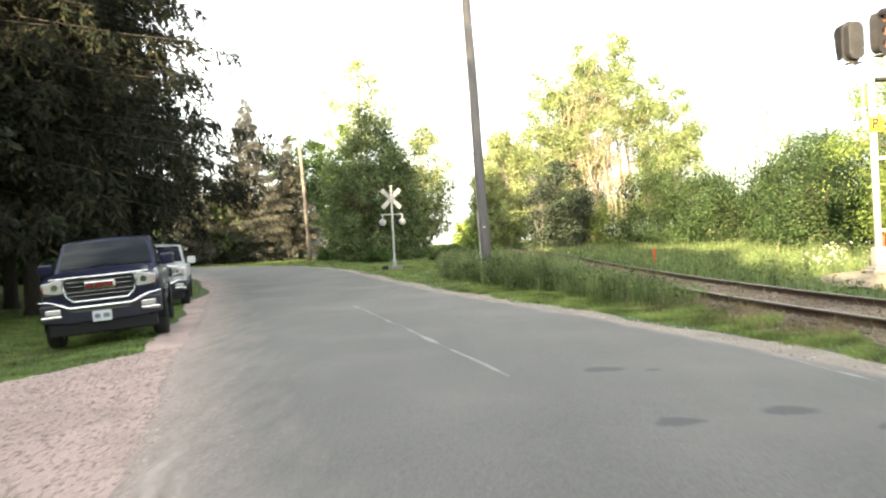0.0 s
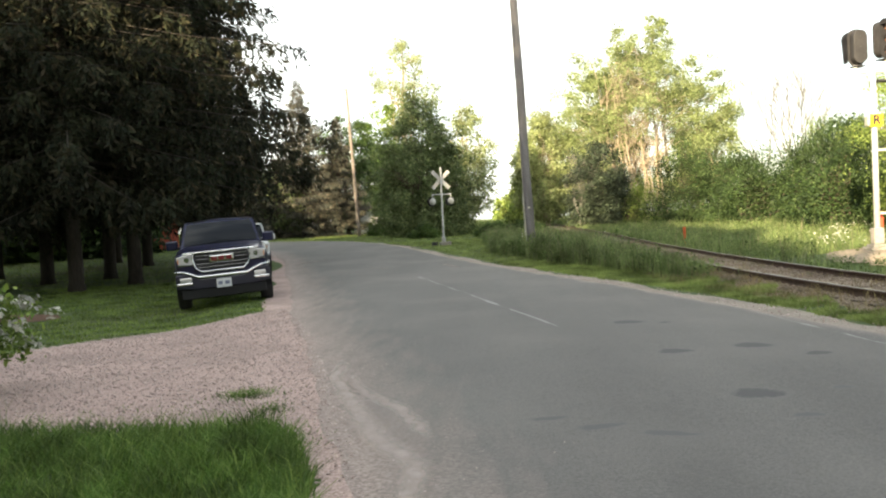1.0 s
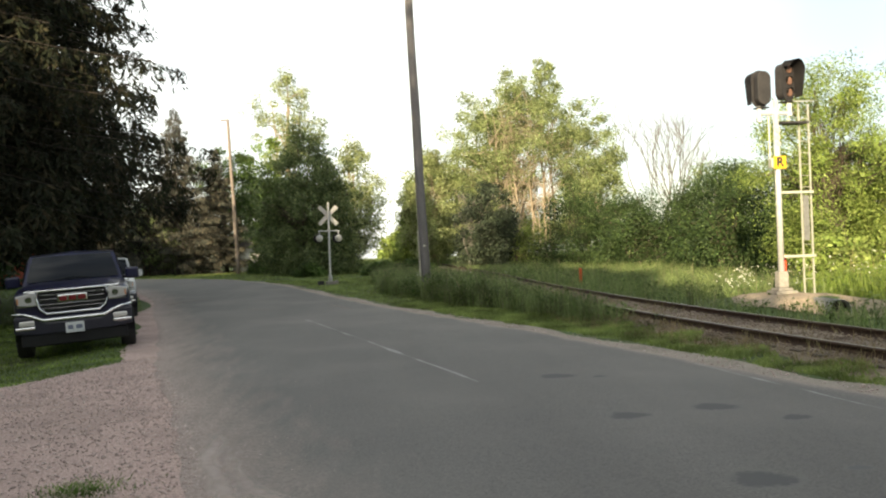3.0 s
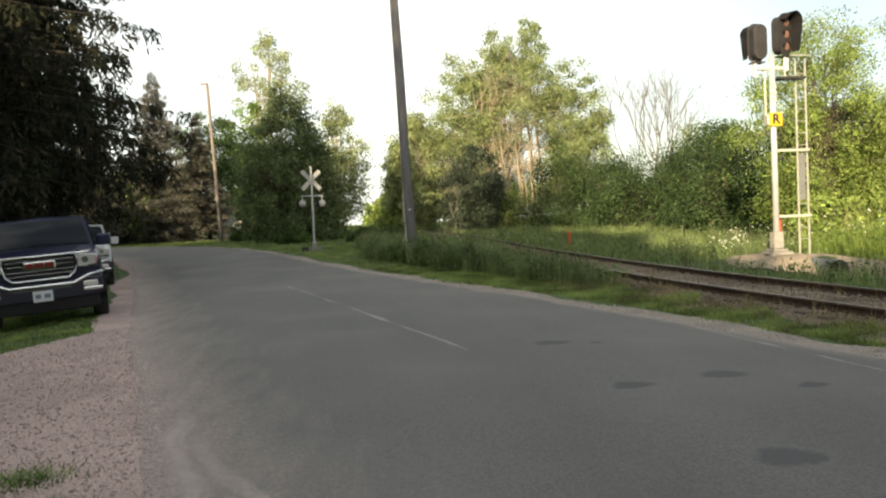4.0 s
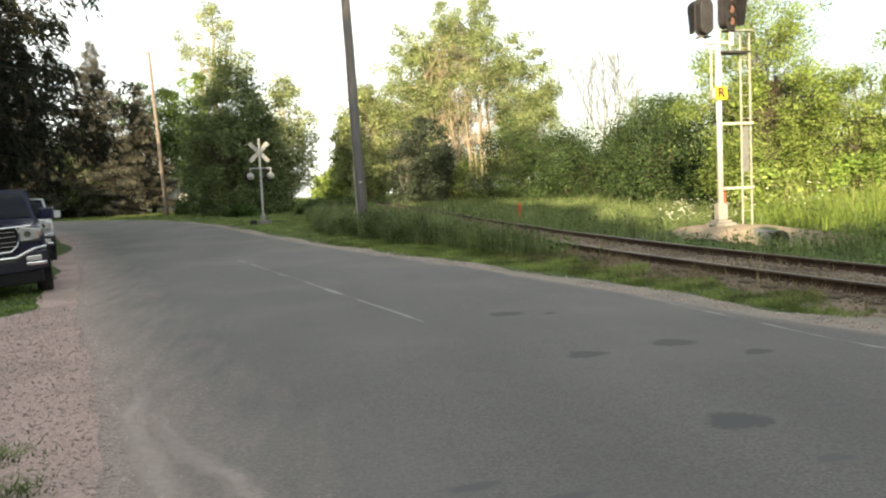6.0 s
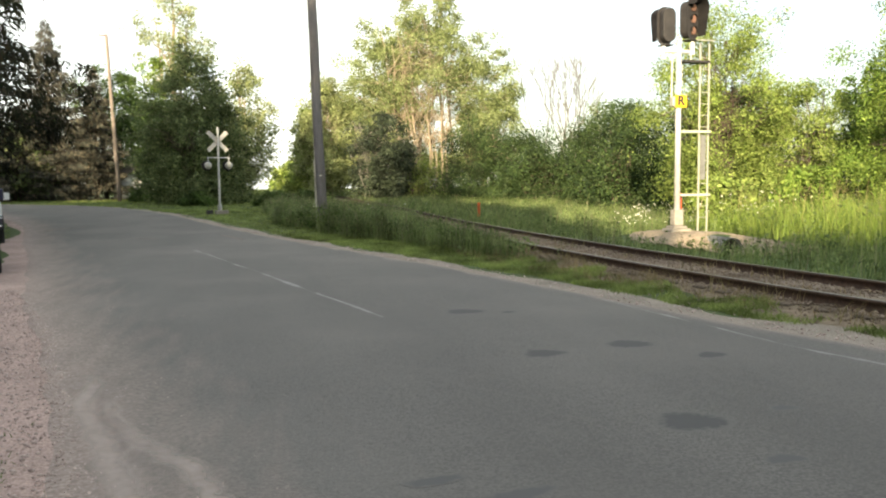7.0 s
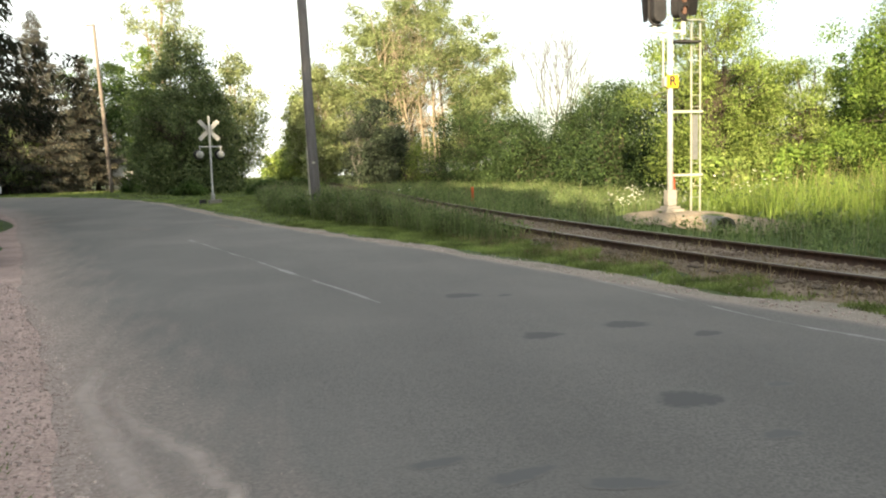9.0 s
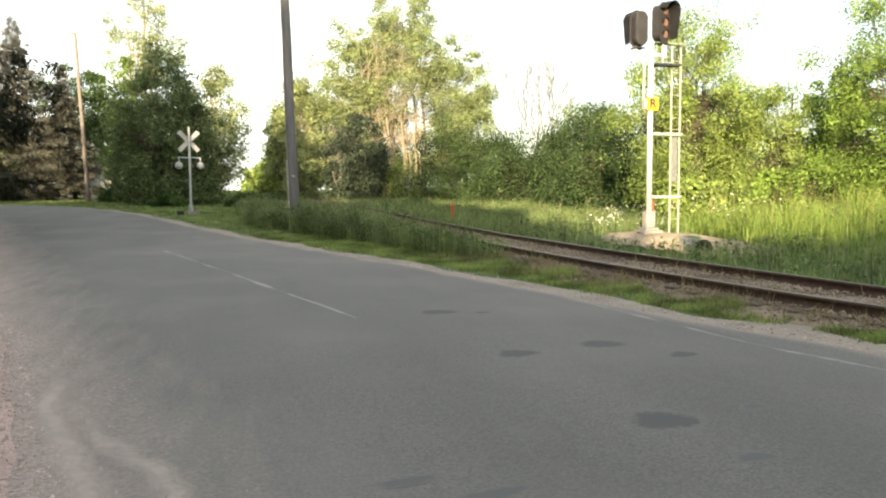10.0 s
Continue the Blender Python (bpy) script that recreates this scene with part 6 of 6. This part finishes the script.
        part("bezel", boxed(s * 0.76 - 0.155, s * 0.76 + 0.155, 0.028, 0.06, 0.862, 0.885), M_CHROME, hl)
        part("projector", rod((s * 0.72, 0.03, 0.985), (s * 0.72, 0.05, 0.985), 0.055, 16), M_CHROME, hl)
        part("indicator", boxed(s * 0.895 - 0.012, s * 0.895 + 0.012, 0.026, 0.05, 0.92, 1.02, bevel=0.006), M_AMBER, hl)
        part("fog_lamp", boxed(s * 0.77 - 0.12, s * 0.77 + 0.12, -0.072, 0.0, 0.585, 0.645, bevel=0.012), M_HEADLAMP, t, "bright chrome-edged fog lamp")
    # grille
    g = part("grille", boxed(-0.56, 0.56, 0.055, 0.14, 0.735, 1.09, bevel=0.02), M_DARKTRIM, t, "black grille with chrome bars")
    oc = [(-0.60, 1.00), (-0.56, 1.12), (0.56, 1.12), (0.60, 1.00), (0.55, 0.80), (0.44, 0.71), (-0.44, 0.71), (-0.55, 0.80)]
    bm = bmesh.new()
    tube(bm, [Vector((u, 0.045, w)) for u, w in oc + oc[:1]], [0.022] * 9, 8, cap=False)
    part("surround", bm, M_CHROME, g, smooth=True)
    for z in (0.80, 0.87, 0.965, 1.045):
        part("bar", boxed(-0.53, 0.53, 0.03, 0.05, z - 0.006, z + 0.006, bevel=0.004), M_BARCHROME, g)
    if badge:
        for k in (-1, 0, 1):
            part("badge", boxed(k * 0.155 - 0.065, k * 0.155 + 0.065, 0.0, 0.025, 0.915, 1.015, bevel=0.018), M_BADGE, g, "red badge block on a chrome backing")
        part("badge_back", boxed(-0.25, 0.25, 0.006, 0.03, 0.90, 1.03, bevel=0.015), M_CHROME, g)
    part("hood_lip", boxed(-0.80, 0.80, 0.06, 0.14, 1.105, 1.14, bevel=0.014), M_CHROME, t)
    # bumper: painted band, chrome wings, dark valance
    part("bumper", prism([(-0.98, 0.50), (-0.98, 0.70), (-0.62, 0.70), (-0.48, 0.61), (0.48, 0.61), (0.62, 0.70), (0.98, 0.70), (0.98, 0.50), (0.60, 0.46), (-0.60, 0.46)], "y", -0.05, 0.22, 0.02), surface("satin_dark_bumper", (0.012, 0.012, 0.022), (0.022, 0.022, 0.038), 4, 0.35, 0.0), t)
    line = [(-0.985, 0.0, 0.755), (-0.80, -0.045, 0.735), (-0.66, -0.06, 0.69), (-0.50, -0.065, 0.635), (0.50, -0.065, 0.635), (0.66, -0.06, 0.69), (0.80, -0.045, 0.735), (0.985, 0.0, 0.755)]
    bm = bmesh.new()
    tube(bm, line, [0.022] * 8, 8)
    part("bumper_trim", bm, M_CHROME, t, smooth=True)
    part("valance", boxed(-0.88, 0.88, -0.02, 0.25, 0.26, 0.48, bevel=0.03), M_DARKTRIM, t)
    for s in (1, -1):
        part("corner_trim", boxed(s * 0.80 - 0.16, s * 0.80 + 0.16, -0.066, 0.02, 0.535, 0.575, bevel=0.012), M_CHROME, t)
    pl = part("number_plate", boxed(-0.155, 0.155, -0.085, -0.075, 0.455, 0.585, bevel=0.004), M_PLATE, t, "white number plate with illegible marks")
    part("plate_bar", boxed(-0.12, -0.03, -0.089, -0.085, 0.50, 0.55), M_INK, pl)
    part("plate_bar", boxed(0.02, 0.12, -0.089, -0.085, 0.50, 0.55), M_INK, pl)
    # load bed rim, tail and roof lamps
    part("bed_rim", boxed(-0.97, 0.97, 4.0, 5.68, 1.22, 1.30, bevel=0.02), M_DARKTRIM, t)
    part("rear_bumper", boxed(-0.95, 0.95, 5.62, 5.85, 0.50, 0.70, bevel=0.03), M_CHROME, t)
    # the tall squared nose: everything above the bumper stands higher than the wheels
    for ob in t.children_recursive:
        if ob.type == "MESH" and ob.name.split(".")[0] not in ("tyre", "rim", "wheel_arch", "arch_liner", "valance"):
            for v in ob.data.vertices:
                v.co.z += 0.12 * float(ease(v.co.z, 0.42, 0.75)) - 0.03 * float(ease(v.co.z, 1.3, 1.8))
    return tagged(t, label, "pickup truck")


M_NAVY = paint("navy_paint", (0.008, 0.009, 0.042))
M_WHITE = paint("white_car_paint", (0.66, 0.67, 0.68))
M_REDCAR = paint("red_car_paint", (0.50, 0.02, 0.02))
pickup("pickup_truck", M_NAVY, pose(-5.02, 14.55, (top(-5.9, 15.5) + top(-4.1, 15.5)) / 2 - 0.01, 0, -3.4, 17), "dark blue pickup truck parked on the grass verge", True)
pickup("pickup_truck", M_WHITE, pose(-7.05, 22.6, top(-7.5, 24) - 0.01, 0, 0, 16) @ Matrix.Scale(0.92, 4), "white pickup truck parked behind the blue one", False)
pickup("pickup_truck", M_REDCAR, pose(-24.5, 32, top(-25, 33), 0, 0, 100), "red vehicle parked beyond the spruces", False)


# ---------------------------------------------------------------- far buildings
M_SIDING = surface("white_siding", (0.60, 0.61, 0.62), (0.72, 0.73, 0.74), 4, 0.7, stretch=(0.3, 0.3, 8))
M_BRICKRED = surface("red_boards", (0.24, 0.045, 0.025), (0.36, 0.08, 0.045), 5, 0.8, stretch=(8, 8, 0.4))
M_ROOF = surface("asphalt_shingles", (0.06, 0.058, 0.055), (0.11, 0.10, 0.095), 14, 0.9, bump=0.4)


def shed(x, y, w, d, h, mat, turn, label):
    s = empty("shed", pose(x, y, top(x, y), 0, 0, turn))
    part("wall", boxed(-w / 2, w / 2, -d / 2, d / 2, -0.2, h), mat, s)
    part("roof", prism([(-w / 2 - 0.25, h - 0.05), (w / 2 + 0.25, h - 0.05), (0, h + w * 0.28)], "y", -d / 2 - 0.25, d / 2 + 0.25), M_ROOF, s)
    dr = part("door", boxed(-0.45, 0.45, -d / 2 - 0.03, -d / 2 - 0.003, 0, 2.0, bevel=0.01), M_WHITEPAINT, s)
    part("handle", boxed(0.30, 0.36, -d / 2 - 0.06, -d / 2 - 0.03, 0.95, 1.05), M_BLACK, dr)
    w1 = part("window", boxed(w * 0.22, w * 0.22 + 0.8, -d / 2 - 0.03, -d / 2 - 0.003, 1.0, 1.8, bevel=0.01), M_WHITEPAINT, s)
    part("pane", boxed(w * 0.22 + 0.07, w * 0.22 + 0.73, -d / 2 - 0.036, -d / 2 - 0.032, 1.07, 1.73), M_GLASS, w1)
    return tagged(s, label, "shed")


shed(-8.6, 70.5, 4.0, 3.0, 2.1, M_SIDING, 10, "small white sided shed among the trees")
shed(-24, 52, 7, 5, 3.0, M_BRICKRED, 25, "red boarded shed seen between the spruces")
